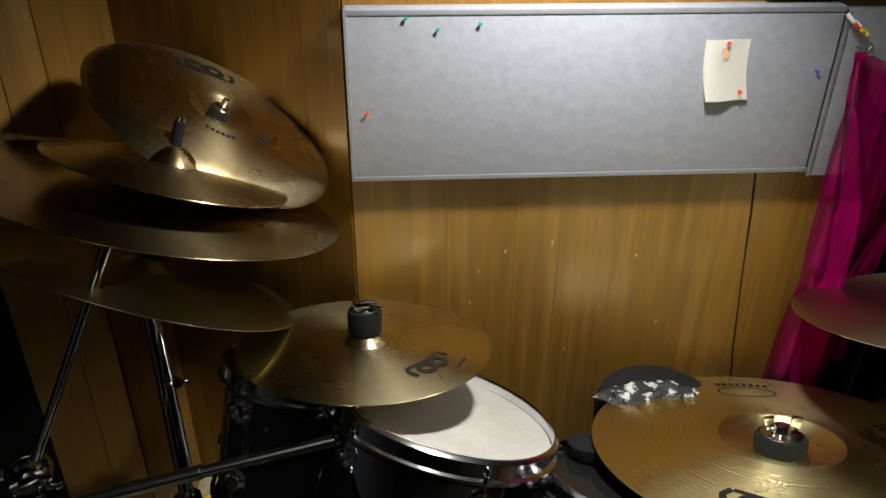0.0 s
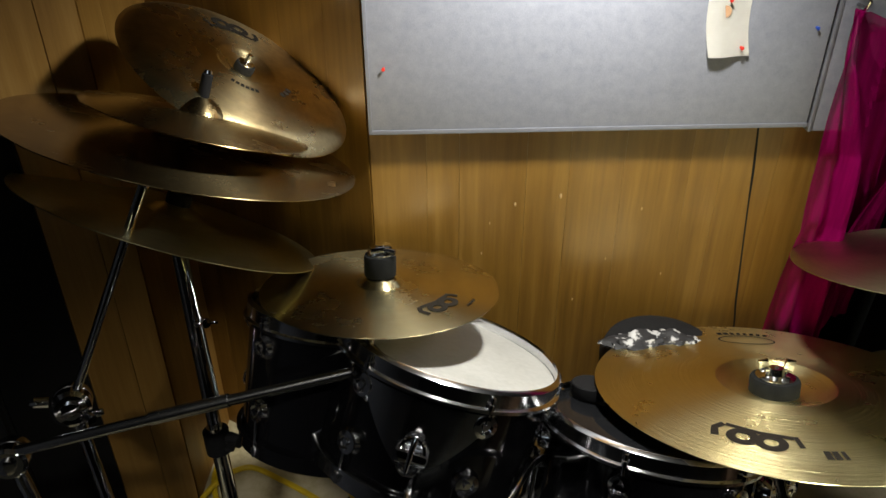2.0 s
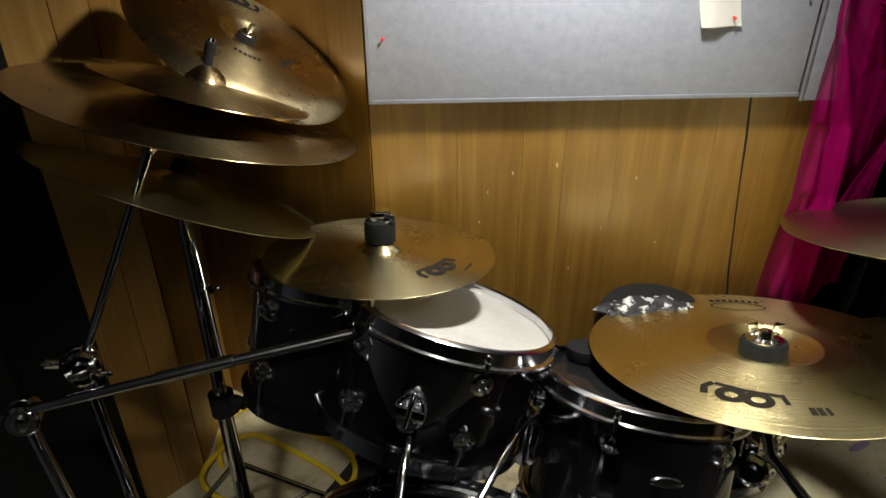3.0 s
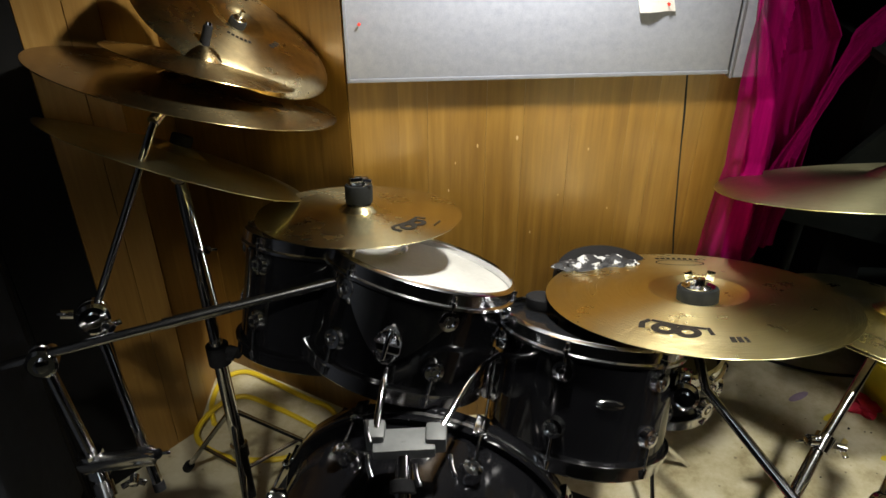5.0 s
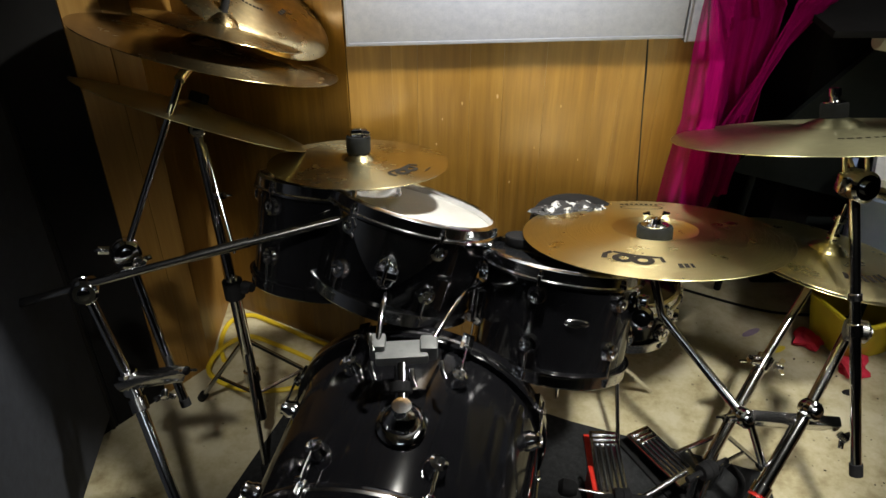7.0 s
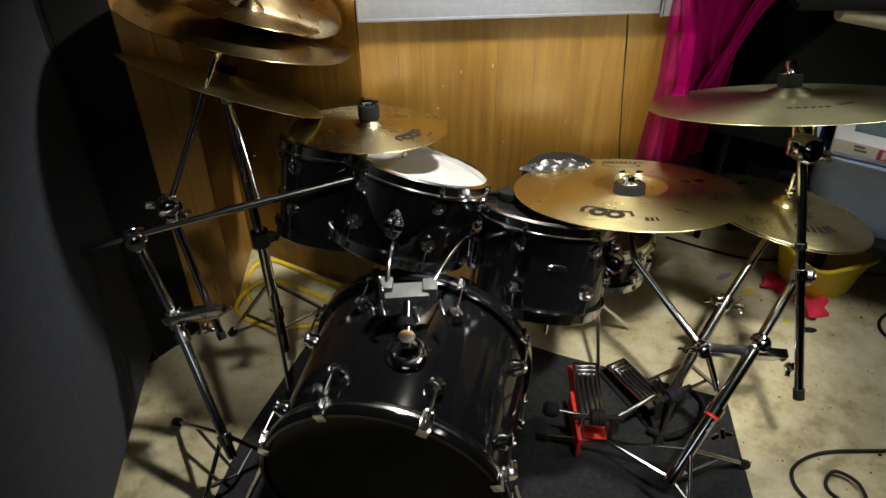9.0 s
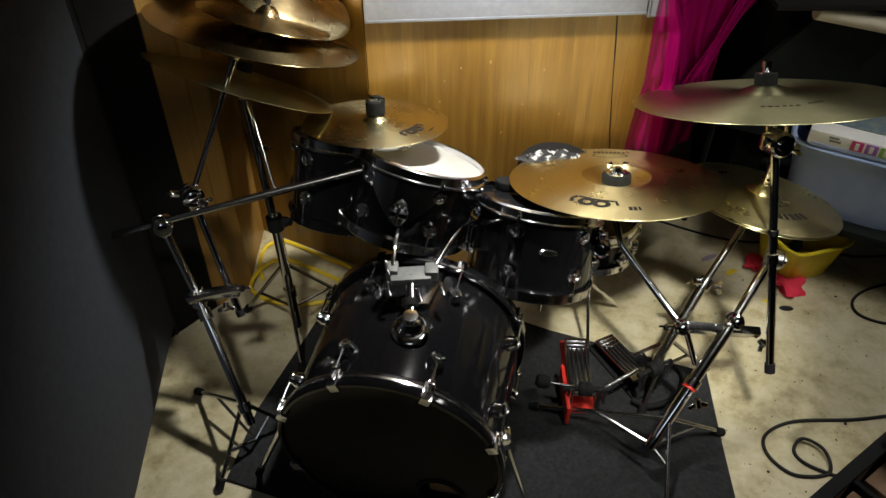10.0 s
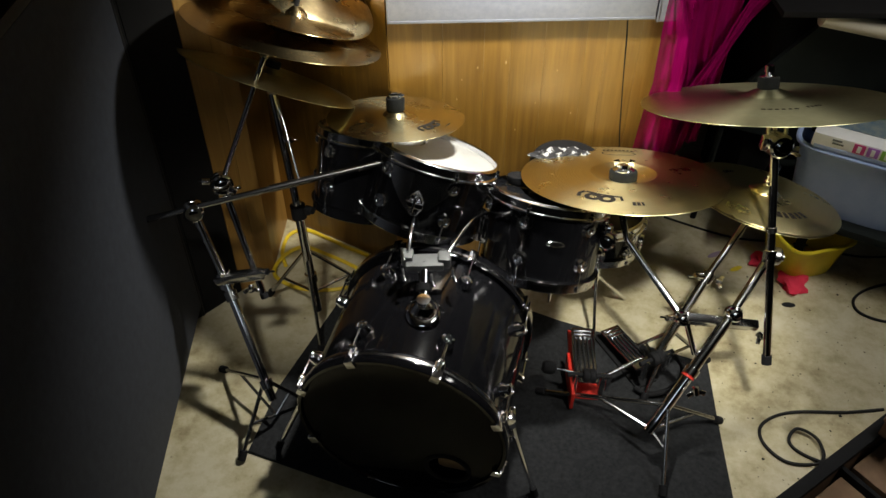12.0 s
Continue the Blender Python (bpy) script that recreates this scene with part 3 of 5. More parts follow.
def felt_and_nut(ob, h, r=0.026, tall=0.032, wing=True, felt_mat=None, post=0.03, nut=True):
    z = h(0.014)
    part("felt", lathe([(0, z - 0.002), (r * 0.96, z - 0.002), (r, z + 0.004), (r, z + tall - 0.004), (r * 0.94, z + tall), (0, z + tall)], 28), felt_mat or M_FELT, ob, local=True)
    if not nut:
        return
    bm = lathe([(0, z + tall), (r * 0.8, z + tall), (r * 0.8, z + tall + 0.003), (r * 0.36, z + tall + 0.006), (r * 0.30, z + tall + 0.018), (0, z + tall + 0.018)], 24)
    part("washer", bm, M_CHROME, ob, local=True)
    if wing:
        bm = bmesh.new()
        for s in (-1, 1):
            box((s * r * 0.52, 0, z + tall + 0.022), (r * 0.42, 0.006, 0.022), Matrix.Rotation(s * 0.25, 4, "Y"), 0.002, bm)
        box((0, 0, z + tall + 0.012), (r * 0.9, 0.008, 0.010), None, 0.002, bm)
        part("wing_nut", bm, M_CHROME, ob, local=True)
    part("post", lathe([(0, z + tall), (0.004, z + tall), (0.004, z + tall + post), (0, z + tall + post + 0.001)], 12), M_CHROME, ob, local=True)


D = radians
splash, h_ = cymbal("splash_cymbal", (-0.128, 0.981, 0.812), (0.011, 0.22, 0.975), 0.199, B_SPLASH, "small warm bronze splash cymbal with a tall felt, above the toms", 0.050, 0.085)
felt_and_nut(splash, h_, 0.027, 0.034, False, post=0.006)
bm = bmesh.new()
box((0.0, 0, h_(0.014) + 0.044), (0.036, 0.026, 0.013), Matrix.Rotation(0.3, 4, "Z"), 0.003, bm)
box((0.016, -0.012, h_(0.014) + 0.044), (0.026, 0.006, 0.010), Matrix.Rotation(-0.5, 4, "Z"), 0.002, bm)
part("quick_nut", bm, M_CHROME, splash, local=True)
brand_shape(splash, h_, D(-36), 0.132, 0.11)
bars(splash, h_, D(-22), 0.165, 0.03, 5, 0.004, 3)

crash, h_ = cymbal("crash_cymbal", (-0.425, 1.009, 1.062), (0.249, 0.246, 0.937), 0.270, B_DARK, "large dark tarnished crash cymbal on a boom, carrying a smaller one", 0.05, 0.06)
felt_and_nut(crash, h_, 0.020, 0.012, False, nut=False)
stack, h_ = cymbal("stacked_cymbal", (-0.389, 0.986, 1.106), (0.261, 0.30, 0.917), 0.166, B_DARK, "dark bronze splash cymbal stacked on the crash cymbal", 0.10, 0.13, br=0.26)
zz = h_(0.014)
part("sleeve", lathe([(0, zz - 0.02), (0.0085, zz - 0.02), (0.0085, zz + 0.034), (0.006, zz + 0.036), (0, zz + 0.036)], 16), M_RUBBER, stack, local=True)
part("tip", lathe([(0, zz + 0.036), (0.0065, zz + 0.036), (0.006, zz + 0.041), (0, zz + 0.042)], 16), M_CHROME, stack, local=True)

china, h_ = cymbal("china_cymbal", (-0.362, 1.154, 1.129), (0.55, -0.008, 0.835), 0.203, B_CHINA, "aged bronze china cymbal tilted on its stand, smeared with fingerprints", 0.055, -0.07, -0.07, br=0.26)
felt_and_nut(china, h_, 0.017, 0.014, False, M_RUBBER, 0.010)
brand_shape(china, h_, D(118), 0.128, 0.125)
bars(china, h_, D(-75), 0.075, 0.05, 6, 0.008, 5)
bars(china, h_, D(-10), 0.08, 0.04, 3, 0.010, 9)

ride, h_ = cymbal("ride_cymbal", (-0.507, 1.090, 0.876), (0.314, 0.403, 0.859), 0.267, B_PALE, "pale dusty ride cymbal sloping on a straight stand", 0.055, 0.06)
felt_and_nut(ride, h_, 0.022, 0.020, False, nut=False)

gold, h_ = cymbal("crash_cymbal", (0.546, 0.933, 0.649), (-0.010, 0.288, 0.958), 0.301, B_GOLD, "bright gold lathed crash cymbal with a sunken bell over a tom", 0.060, -0.090, br=0.32, ridge=0.00028)
felt_and_nut(gold, h_, 0.041, 0.030, True, post=0.02)
brand_shape(gold, h_, D(-117), 0.215, 0.155)
bars(gold, h_, D(-90), 0.235, 0.035, 3, 0.02, 2)
bars(gold, h_, D(84), 0.245, 0.10, 8, 0.014, 4)
decal(gold, h_, stroke(D(84), 0.205, oval(0, 0, 0.052, 0.026, 28), 0.003), "ring_mark")

crash2, h_ = cymbal("crash_cymbal", (0.939, 1.030, 0.856), (-0.068, 0.356, 0.932), 0.351, B_PALE, "large pale greenish crash cymbal with a tall dark felt", 0.055, 0.06)
felt_and_nut(crash2, h_, 0.030, 0.030, False, post=0.02)
bm = lathe([(0, h_(0.014) + 0.045), (0.013, h_(0.014) + 0.045), (0.013, h_(0.014) + 0.062), (0.009, h_(0.014) + 0.064), (0, h_(0.014) + 0.064)], 20)
part("nut", bm, M_CHROME, crash2, local=True)
bars(crash2, h_, D(-100), 0.19, 0.10, 6, 0.010, 6)
bars(crash2, h_, D(-70), 0.18, 0.05, 4, 0.012, 7)

hat, h_ = cymbal("hi_hat_cymbal", (1.007, 1.008, 0.532), (0.17, 0.187, 0.967), 0.240, B_GOLD, "bronze hi-hat top cymbal on its pedal stand", 0.09, 0.09, ridge=0.00012)
felt_and_nut(hat, h_, 0.014, 0.010, False, M_CHROME, 0.09)
zz = h_(0.014)
part("clutch", lathe([(0, zz + 0.01), (0.014, zz + 0.01), (0.016, zz + 0.018), (0.011, zz + 0.024), (0.011, zz + 0.05), (0.017, zz + 0.056), (0.017, zz + 0.066), (0, zz + 0.07)], 20), M_CHROME, hat, local=True)
bars(hat, h_, D(-78), 0.145, 0.13, 6, 0.030, 8, "maker_mark")
brand_shape(hat, h_, D(122), 0.15, 0.06)
hat2, h2_ = cymbal("hi_hat_cymbal", (1.005, 1.006, 0.524), (-0.17, -0.187, -0.967), 0.239, B_GOLD, "bronze hi-hat bottom cymbal under the top one", 0.085, 0.08)


# ---- drums ----
def lug_mesh():
    bm = lathe([(0, 0.0), (0.0215, 0.0), (0.0215, 0.005), (0.018, 0.010), (0.018, 0.014), (0.0115, 0.015), (0.0115, 0.011), (0.006, 0.011), (0.005, 0.016), (0, 0.016)], 24)
    return bm


def drum(name, top, axis, R, depth, label, lugs=6, turn=0.0, group="toms of the kit", head=None, low_hoop=None, cat="drum", rods=True):
    """A drum whose shell runs along z from its lower edge; its hoops, heads, lugs and tension rods are parts."""
    n = Vector(axis).normalized()
    ob = thing(name, frame_m(Vector(top) - n * depth, axis), label, cat, group)
    Rs = R * 0.955
    part("shell", lathe([(Rs - 0.006, 0.006), (Rs, 0.006), (Rs, depth - 0.006), (Rs - 0.006, depth - 0.006), (Rs - 0.006, 0.006)], 96), M_LACQUER, ob, local=True)
    for z0, s in ((depth, 1), (0.0, -1)):
        prof = [(Rs + 0.001, -0.026), (R - 0.001, -0.027), (R + 0.004, -0.026), (R + 0.004, -0.022), (R - 0.001, -0.020), (R - 0.001, -0.004), (R - 0.006, -0.001), (R - 0.009, 0.0), (R - 0.0105, -0.003), (Rs + 0.001, -0.005), (Rs + 0.001, -0.026)]
        prof = [(r, z0 + s * (z * 1.3 + 0.015)) for r, z in prof]
        part("hoop", lathe(prof, 96), M_PLATE if s > 0 else (low_hoop or M_PLATE), ob, local=True)
        part("head", lathe([(0, z0 + s * -0.001), (Rs - 0.008, z0 + s * -0.001), (Rs, z0 - s * 0.004), (Rs, z0 - s * 0.006), (0, z0 - s * 0.005)], 72), head or M_HEAD if s > 0 else M_BLACKHEAD, ob, "white coated batter head" if s > 0 else "", local=True)
    first = rod = None
    for k in range(lugs):
        a = 2 * math.pi * (k + 0.5) / lugs + turn
        for z in (depth * 0.80, depth * 0.32):
            m = Matrix.Rotation(a, 4, "Z") @ Matrix.Translation((Rs - 0.001, 0, z)) @ Matrix.Rotation(radians(90), 4, "Y")
            if first is None:
                first = part("lug", lug_mesh(), M_CHROME, ob, local=True)
                first.matrix_basis = m
            else:
                twin(first, m)
        for z, s in ((depth, 1), (0.0, -1)):
            m = Matrix.Rotation(a, 4, "Z") @ Matrix.Translation((R + 0.002, 0, z)) @ (Matrix() if s > 0 else Matrix.Rotation(math.pi, 4, "X"))
            if rod is None:
                rod = part("tension_rod", lathe([(0, -depth * 0.27), (0.0028, -depth * 0.27), (0.0028, -0.012), (0.006, -0.012), (0.006, -0.004), (0.0036, -0.003), (0.0036, 0.006), (0, 0.007)], 10), M_CHROME, ob, local=True)
                rod.matrix_basis = m
            else:
                twin(rod, m)
    return ob


def suspension(ob, R, depth, angle, wide=0.9):
    """The bent chrome plate round the front of a tom, with its ring-shaped bracket."""
    bm = bmesh.new()
    seg = 26
    Ra = R * 0.955 + 0.010
    rings = []
    for k in range(seg + 1):
        u = k / seg * 2 - 1
        a = angle + u * wide / 2
        lo = depth * (0.30 + 0.50 * abs(u) ** 1.4)
        rings.append([bm.verts.new((rr * math.cos(a), rr * math.sin(a), z)) for rr, z in ((Ra, lo), (Ra + 0.0015, lo), (Ra + 0.0015, depth - 0.022), (Ra, depth - 0.022))])
    for a, b in zip(rings, rings[1:]):
        for k in range(4):
            bm.faces.new((a[k], a[(k + 1) % 4], b[(k + 1) % 4], b[k]))
    bm.faces.new(rings[0])
    bm.faces.new(rings[-1][::-1])
    plate = part("suspension_plate", bm, M_PLATE, ob, "chrome suspension plate", local=True)
    m = Matrix.Rotation(angle, 4, "Z") @ Matrix.Translation((Ra, 0, depth * 0.47)) @ Matrix.Rotation(radians(90), 4, "Y")
    bm = bmesh.new()
    pts = [(math.cos(t) * 0.030, math.sin(t) * 0.019, 0.010) for t in (6.2832 * k / 24 for k in range(25))]
    tube([m @ Vector(p) for p in pts], 0.0035, bm, 8)
    box(m @ Vector((0, 0, 0.008)), (0.02, 0.05, 0.022), (m), 0.005, bm)
    tube([m @ Vector((-0.033, 0, 0.012)), m @ Vector((-0.02, 0, 0.018)), m @ Vector((0.02, 0, 0.018))], 0.0045, bm, 10)
    part("bracket", bm, M_CHROME, plate, local=True)
    ROOT[plate] = ROOT[ob]


TA_AX = Vector((0.264, 0.320, 0.904)).normalized()
TA_MID = Vector((-0.034, 0.882, 0.648))
tomA = drum("rack_tom", TA_MID + TA_AX * 0.100, TA_AX, 0.188, 0.200, "black lacquered rack tom with white head and chrome suspension plate", 6, radians(21))
suspension(tomA, 0.188, 0.200, radians(-97), 1.05)
TC_AX = Vector((0.10, 0.36, 0.93)).normalized()
TC_MID = Vector((-0.215, 0.975, 0.635))
tomC = drum("rack_tom", TC_MID + TC_AX * 0.115, TC_AX, 0.165, 0.23, "black lacquered rack tom half hidden behind its neighbour", 6, radians(20), head=M_BLACKHEAD, low_hoop=M_LACQUER)
TB_AX = Vector((0.14, 0.38, 0.913)).normalized()
TB_TOP = Vector((0.330, 0.870, 0.622))
tomB = drum("rack_tom", TB_TOP, TB_AX, 0.180, 0.225, "black lacquered rack tom under the gold cymbal", 6, radians(35), head=M_BLACKHEAD)
bm = lathe([(0.0, 0.0), (0.016, 0.0), (0.013, 0.003), (0.0, 0.004)], 20, ROOT[tomB] @ Matrix.Rotation(radians(-85), 4, "Z") @ Matrix.Translation((0.172, 0, 0.132)) @ Matrix.Rotation(radians(90), 4, "Y") @ Matrix.Diagonal((0.6, 1.7, 1, 1)))
part("badge", bm, M_STEEL, tomB, "small oval metal badge with a plain pale bar")
snare = drum("snare_drum", (0.530, 1.0, 0.46), (0.02, 0.05, 1), 0.125, 0.12, "black snare drum standing behind the toms", 8, 0.2, group="", head=M_BLACKHEAD)
part("stand_post", tube([(0.532, 0.99, 0.335), (0.532, 0.99, 0.14)], 0.012), M_CHROME, snare)
for a in (0.5, 2.6, 4.7):
    part("stand_leg", tube([(0.532, 0.99, 0.20), (0.532 + 0.16 * math.cos(a), 0.99 + 0.16 * math.sin(a), 0.006)], 0.006), M_CHROME, snare)

# plain black disc standing in for a small drum at the right tom's rim
bm = lathe([(0.0, 0.0), (0.033, 0.0), (0.035, 0.004), (0.035, 0.022), (0.033, 0.024), (0.0, 0.022)], 32, frame_m(TB_TOP + Vector((-0.090, 0.085, -0.016)), (0.03, 0.30, 0.95)))
o = part("damper_ring", bm, M_RUBBER)
tagged(o, "round black disc standing in for a small drum", "damper")

# ---- bass drum ----
BF = Vector((-0.079, 0.262, 0.292))
BAX = Vector((0.20, 0.975, 0.02)).normalized()
BR, BD = 0.286, 0.44
bass = thing("bass_drum", frame_m(BF, -BAX), "large black lacquered bass drum with black ported front head", "drum")
# its own z points towards the front head
part("shell", lathe([(BR - 0.020, -BD), (BR - 0.013, -BD), (BR - 0.013, -0.006), (BR - 0.020, -0.006), (BR - 0.020, -BD)], 120), M_LACQUER, bass, local=True)
for z0, s in ((0.0, 1), (-BD, -1)):
    prof = [(BR - 0.013, -0.038), (BR - 0.001, -0.038), (BR + 0.001, -0.034), (BR + 0.001, 0.0), (BR - 0.002, 0.004), (BR - 0.010, 0.004), (BR - 0.013, 0.0), (BR - 0.013, -0.038)]
    hoop = part("hoop", lathe([(r, z0 + s * z) for r, z in prof], 120), M_LACQUER, bass, local=True)
    ROOT[hoop] = ROOT[bass]
    part("inlay", lathe([(r, z0 + s * z) for r, z in ((BR + 0.001, -0.026), (BR + 0.0018, -0.0255), (BR + 0.0018, -0.0185), (BR + 0.001, -0.018), (BR + 0.001, -0.026))], 120), M_STEEL, hoop, "silver inlay strip", local=True)


def ported_head():
    """The front head with a round hole low on one side."""
    bm = bmesh.new()
    pc, pr, Rh = Vector((0.128, -0.135)), 0.058, BR - 0.012
    seg = 96
    outer = [bm.verts.new((Rh * math.cos(6.28318 * k / seg), Rh * math.sin(6.28318 * k / seg), -0.004)) for k in range(seg)]
    prev = outer
    for t in (0.35, 0.7, 1.0):
        ring = []
        for k in range(seg):
            a = 6.28318 * k / seg
            o = Vector((Rh * math.cos(a), Rh * math.sin(a)))
            i = pc + Vector((math.cos(a), math.sin(a))) * pr
            p = o.lerp(i, t)
            ring.append(bm.verts.new((p.x, p.y, -0.004)))
        for k in range(seg):
            j = (k + 1) % seg
            bm.faces.new((prev[k], prev[j], ring[j], ring[k]))
        prev = ring
    bmesh.ops.solidify(bm, geom=bm.faces[:], thickness=0.001)
    hd = part("front_head", bm, M_BLACKHEAD, bass, "glossy black front head with a port hole", local=True)
    ROOT[hd] = ROOT[bass]
    m = Matrix.Translation((pc.x, pc.y, -0.004))
    part("port_ring", lathe([(pr - 0.004, -0.003), (pr + 0.008, -0.001), (pr + 0.008, 0.003), (pr + 0.003, 0.006), (pr - 0.004, 0.004), (pr - 0.004, -0.003)], 40, m), M_RUBBER, hd, local=True)
    part("damper_pad", box((pc.x + 0.02, pc.y - 0.035, -0.09), (0.12, 0.06, 0.1), None, 0.02), M_TAN, bass, "tan foam pad inside the shell", local=True)
    part("batter_head", lathe([(0, -BD + 0.004), (BR - 0.014, -BD + 0.004), (BR - 0.014, -BD + 0.002), (0, -BD + 0.002)], 72), M_HEAD, bass, local=True)


ported_head()


def claw(angle, front=True):
    """A chrome claw hook with its tension rod and lug on the shell."""
    s = 1 if front else -1
    z0 = 0.0 if front else -BD
    m = Matrix.Rotation(angle, 4, "Z")
    bm = bmesh.new()
    box(m @ Vector((BR + 0.004, 0, z0 - s * 0.016)), (0.006, 0.026, 0.046), m, 0.002, bm)
    box(m @ Vector((BR - 0.006, 0, z0 + s * 0.006)), (0.024, 0.024, 0.005), m, 0.0018, bm)
    box(m @ Vector((BR + 0.010, 0, z0 - s * 0.036)), (0.013, 0.016, 0.012), m, 0.003, bm)
    c = part("claw", bm, M_CHROME, bass, local=True)
    ROOT[c] = ROOT[bass]
    bm = tube([m @ Vector((BR + 0.011, 0, z0 - s * 0.01)), m @ Vector((BR + 0.011, 0, z0 - s * 0.10))], 0.0032, seg=8)
    part("tension_rod", bm, M_CHROME, c, local=True)
    mm = m @ Matrix.Translation((BR - 0.014, 0, z0 - s * 0.112)) @ Matrix.Rotation(radians(90), 4, "Y")
    bm = lathe([(0, 0), (0.021, 0), (0.021, 0.008), (0.017, 0.016), (0.017, 0.026), (0.011, 0.029), (0.011, 0.026), (0.005, 0.026), (0.004, 0.031), (0, 0.031)], 24, mm)
    part("lug", bm, M_CHROME, c, local=True)


for k in range(8):
    claw(radians(22.5 + 45 * k + 2))
    if k in (0, 1, 2, 3, 4, 7):
        claw(radians(22.5 + 45 * k + 2), False)

# tom holder on the bass drum
hold = thing("tom_holder", (-0.017, 0.52, 0.57), "chrome double tom holder standing on the bass drum", "tom holder")
pb = Vector((-0.022, 0.420, 0.552))
m = frame_m(pb + Vector((0, 0.012, 0.018)), (0.03, -0.06, 1))
bm = lathe([(0, 0), (0.052, 0), (0.054, 0.004), (0.050, 0.010), (0.040, 0.015), (0.0, 0.016)], 40, m @ Matrix.Diagonal((0.86, 1.0, 1, 1)))
plate = part("base_plate", bm, M_CHROME, hold)
ROOT[plate] = ROOT[hold]
part("dome", lathe([(0.036, 0.010), (0.034, 0.020), (0.027, 0.030), (0.020, 0.042), (0.018, 0.055), (0.0, 0.056)], 32, m), M_CHROME, plate)
post_t = Vector((-0.024, 0.548, 0.640))
part("post", tube([m.translation, post_t], 0.0135), M_CHROME, hold)
part("collar", lathe([(0.015, 0), (0.021, 0.002), (0.021, 0.020), (0.015, 0.022)], 24, aim(m.translation + (post_t - m.translation) * 0.42, post_t)), M_RUBBER, hold)
bm = box(post_t, (0.10, 0.05, 0.022), Matrix.Rotation(0.08, 4, "Z"), 0.006)
box(post_t + Vector((0.052, 0.010, 0.004)), (0.034, 0.04, 0.032), None, 0.006, bm)
box(post_t + Vector((-0.045, 0.012, 0.006)), (0.030, 0.04, 0.034), None, 0.006, bm)
part("clamp_block", bm, M_GREY, hold, "grey cast clamp block")
for dx, dy, dz in ((-0.055, -0.025, 0.0), (0.02, -0.034, -0.01), (0.075, -0.02, -0.004), (-0.06, 0.02, 0.03)):
    q = post_t + Vector((dx, dy, dz))
    part("wing_bolt", tube([q, q + Vector((0.002, -0.018, -0.006)), q + Vector((0.008, -0.030, -0.016))], 0.0045, seg=10), M_CHROME, hold)
part("arm", tube(curve_pts([post_t + Vector((-0.045, 0.0, 0.012)), Vector((-0.064, 0.61, 0.675)), Vector((-0.060, 0.66, 0.682)), Vector((-0.056, 0.70, 0.668))], 8), 0.0062), M_CHROME, hold)
part("arm", tube(curve_pts([post_t + Vector((0.055, 0.01, 0.012)), Vector((0.09, 0.68, 0.665)), Vector((0.125, 0.775, 0.62)), Vector((0.147, 0.81, 0.60))], 8), 0.0062), M_CHROME, hold)
mB = ROOT[tomB] @ Matrix.Rotation(radians(197), 4, "Z")
bm = box(mB @ Vector((0.188, 0, 0.115)), (0.022, 0.034, 0.074), mB, 0.009)
tube([mB @ Vector((0.200, 0, 0.155)), mB @ Vector((0.200, 0, 0.075))], 0.011, bm, 14)
part("tom_bracket", bm, M_CHROME, tomB, "rounded chrome mounting bracket")
mB = ROOT[tomB] @ Matrix.Rotation(radians(-22), 4, "Z")
bm = box(mB @ Vector((0.187, 0, 0.16)), (0.024, 0.050, 0.05), mB, 0.008)
bm = lathe([(0, 0), (0.026, 0), (0.026, 0.012), (0.020, 0.018), (0.020, 0.013), (0.009, 0.013), (0.009, 0.02), (0, 0.02)], 26, mB @ Matrix.Translation((0.194, -0.028, 0.145)) @ Matrix.Rotation(radians(90), 4, "X"), bm)
part("clamp", bm, M_CHROME, tomB, "chrome cymbal arm clamp")

# spurs
for s, tip in ((1, Vector((0.30, 0.26, 0.004))), (-1, Vector((-0.47, 0.40, 0.004)))):
    a0 = Vector((0.215, 0.335, 0.27)) if s > 0 else Vector((-0.345, 0.42, 0.28))
    sp = part("spur", tube([a0, tip], 0.0075), M_CHROME, bass)
    ROOT[sp] = ROOT[bass]
    part("spur_foot", tube([tip + (a0 - tip).normalized() * 0.03, tip], 0.011), M_RUBBER, sp)
    bm = box(a0, (0.03, 0.05, 0.045), None, 0.008)
    part("spur_bracket", bm, M_CHROME, sp)


# ---- stands ----
def wing(q, d, s=0.02):
    q, d = Vector(q), Vector(d).normalized()
    m = frame_m(q, d)
    bm = lathe([(0, 0), (s * 0.4, 0), (s * 0.4, s * 0.9), (0, s * 0.95)], 12, m)
    for k in (-1, 1):
        box(m @ Vector((k * s * 0.65, 0, s * 0.75)), (s * 0.8, s * 0.25, s * 0.55), m @ Matrix.Rotation(-k * 0.5, 4, "Y"), s * 0.1, bm)
    return bm


def collar(a, b, t, r, length):
    a, b = Vector(a), Vector(b)
    m = aim(a + (b - a) * t, b)
    return lathe([(r * 0.7, 0), (r, 0.002), (r, length - 0.002), (r * 0.7, length)], 22, m)


def tilter(at, axis, s=0.024):
    """A ratchet joint: two toothed discs on a bolt."""
    m = frame_m(at, axis)
    bm = lathe([(0, -s * 0.9), (s * 0.9, -s * 0.9), (s, -s * 0.7), (s, -s * 0.08), (s * 0.9, -s * 0.02), (s, s * 0.06), (s, s * 0.7), (s * 0.8, s * 0.9), (s * 0.45, s * 0.9), (s * 0.45, s * 1.15), (0, s * 1.2)], 26, m)
    return bm


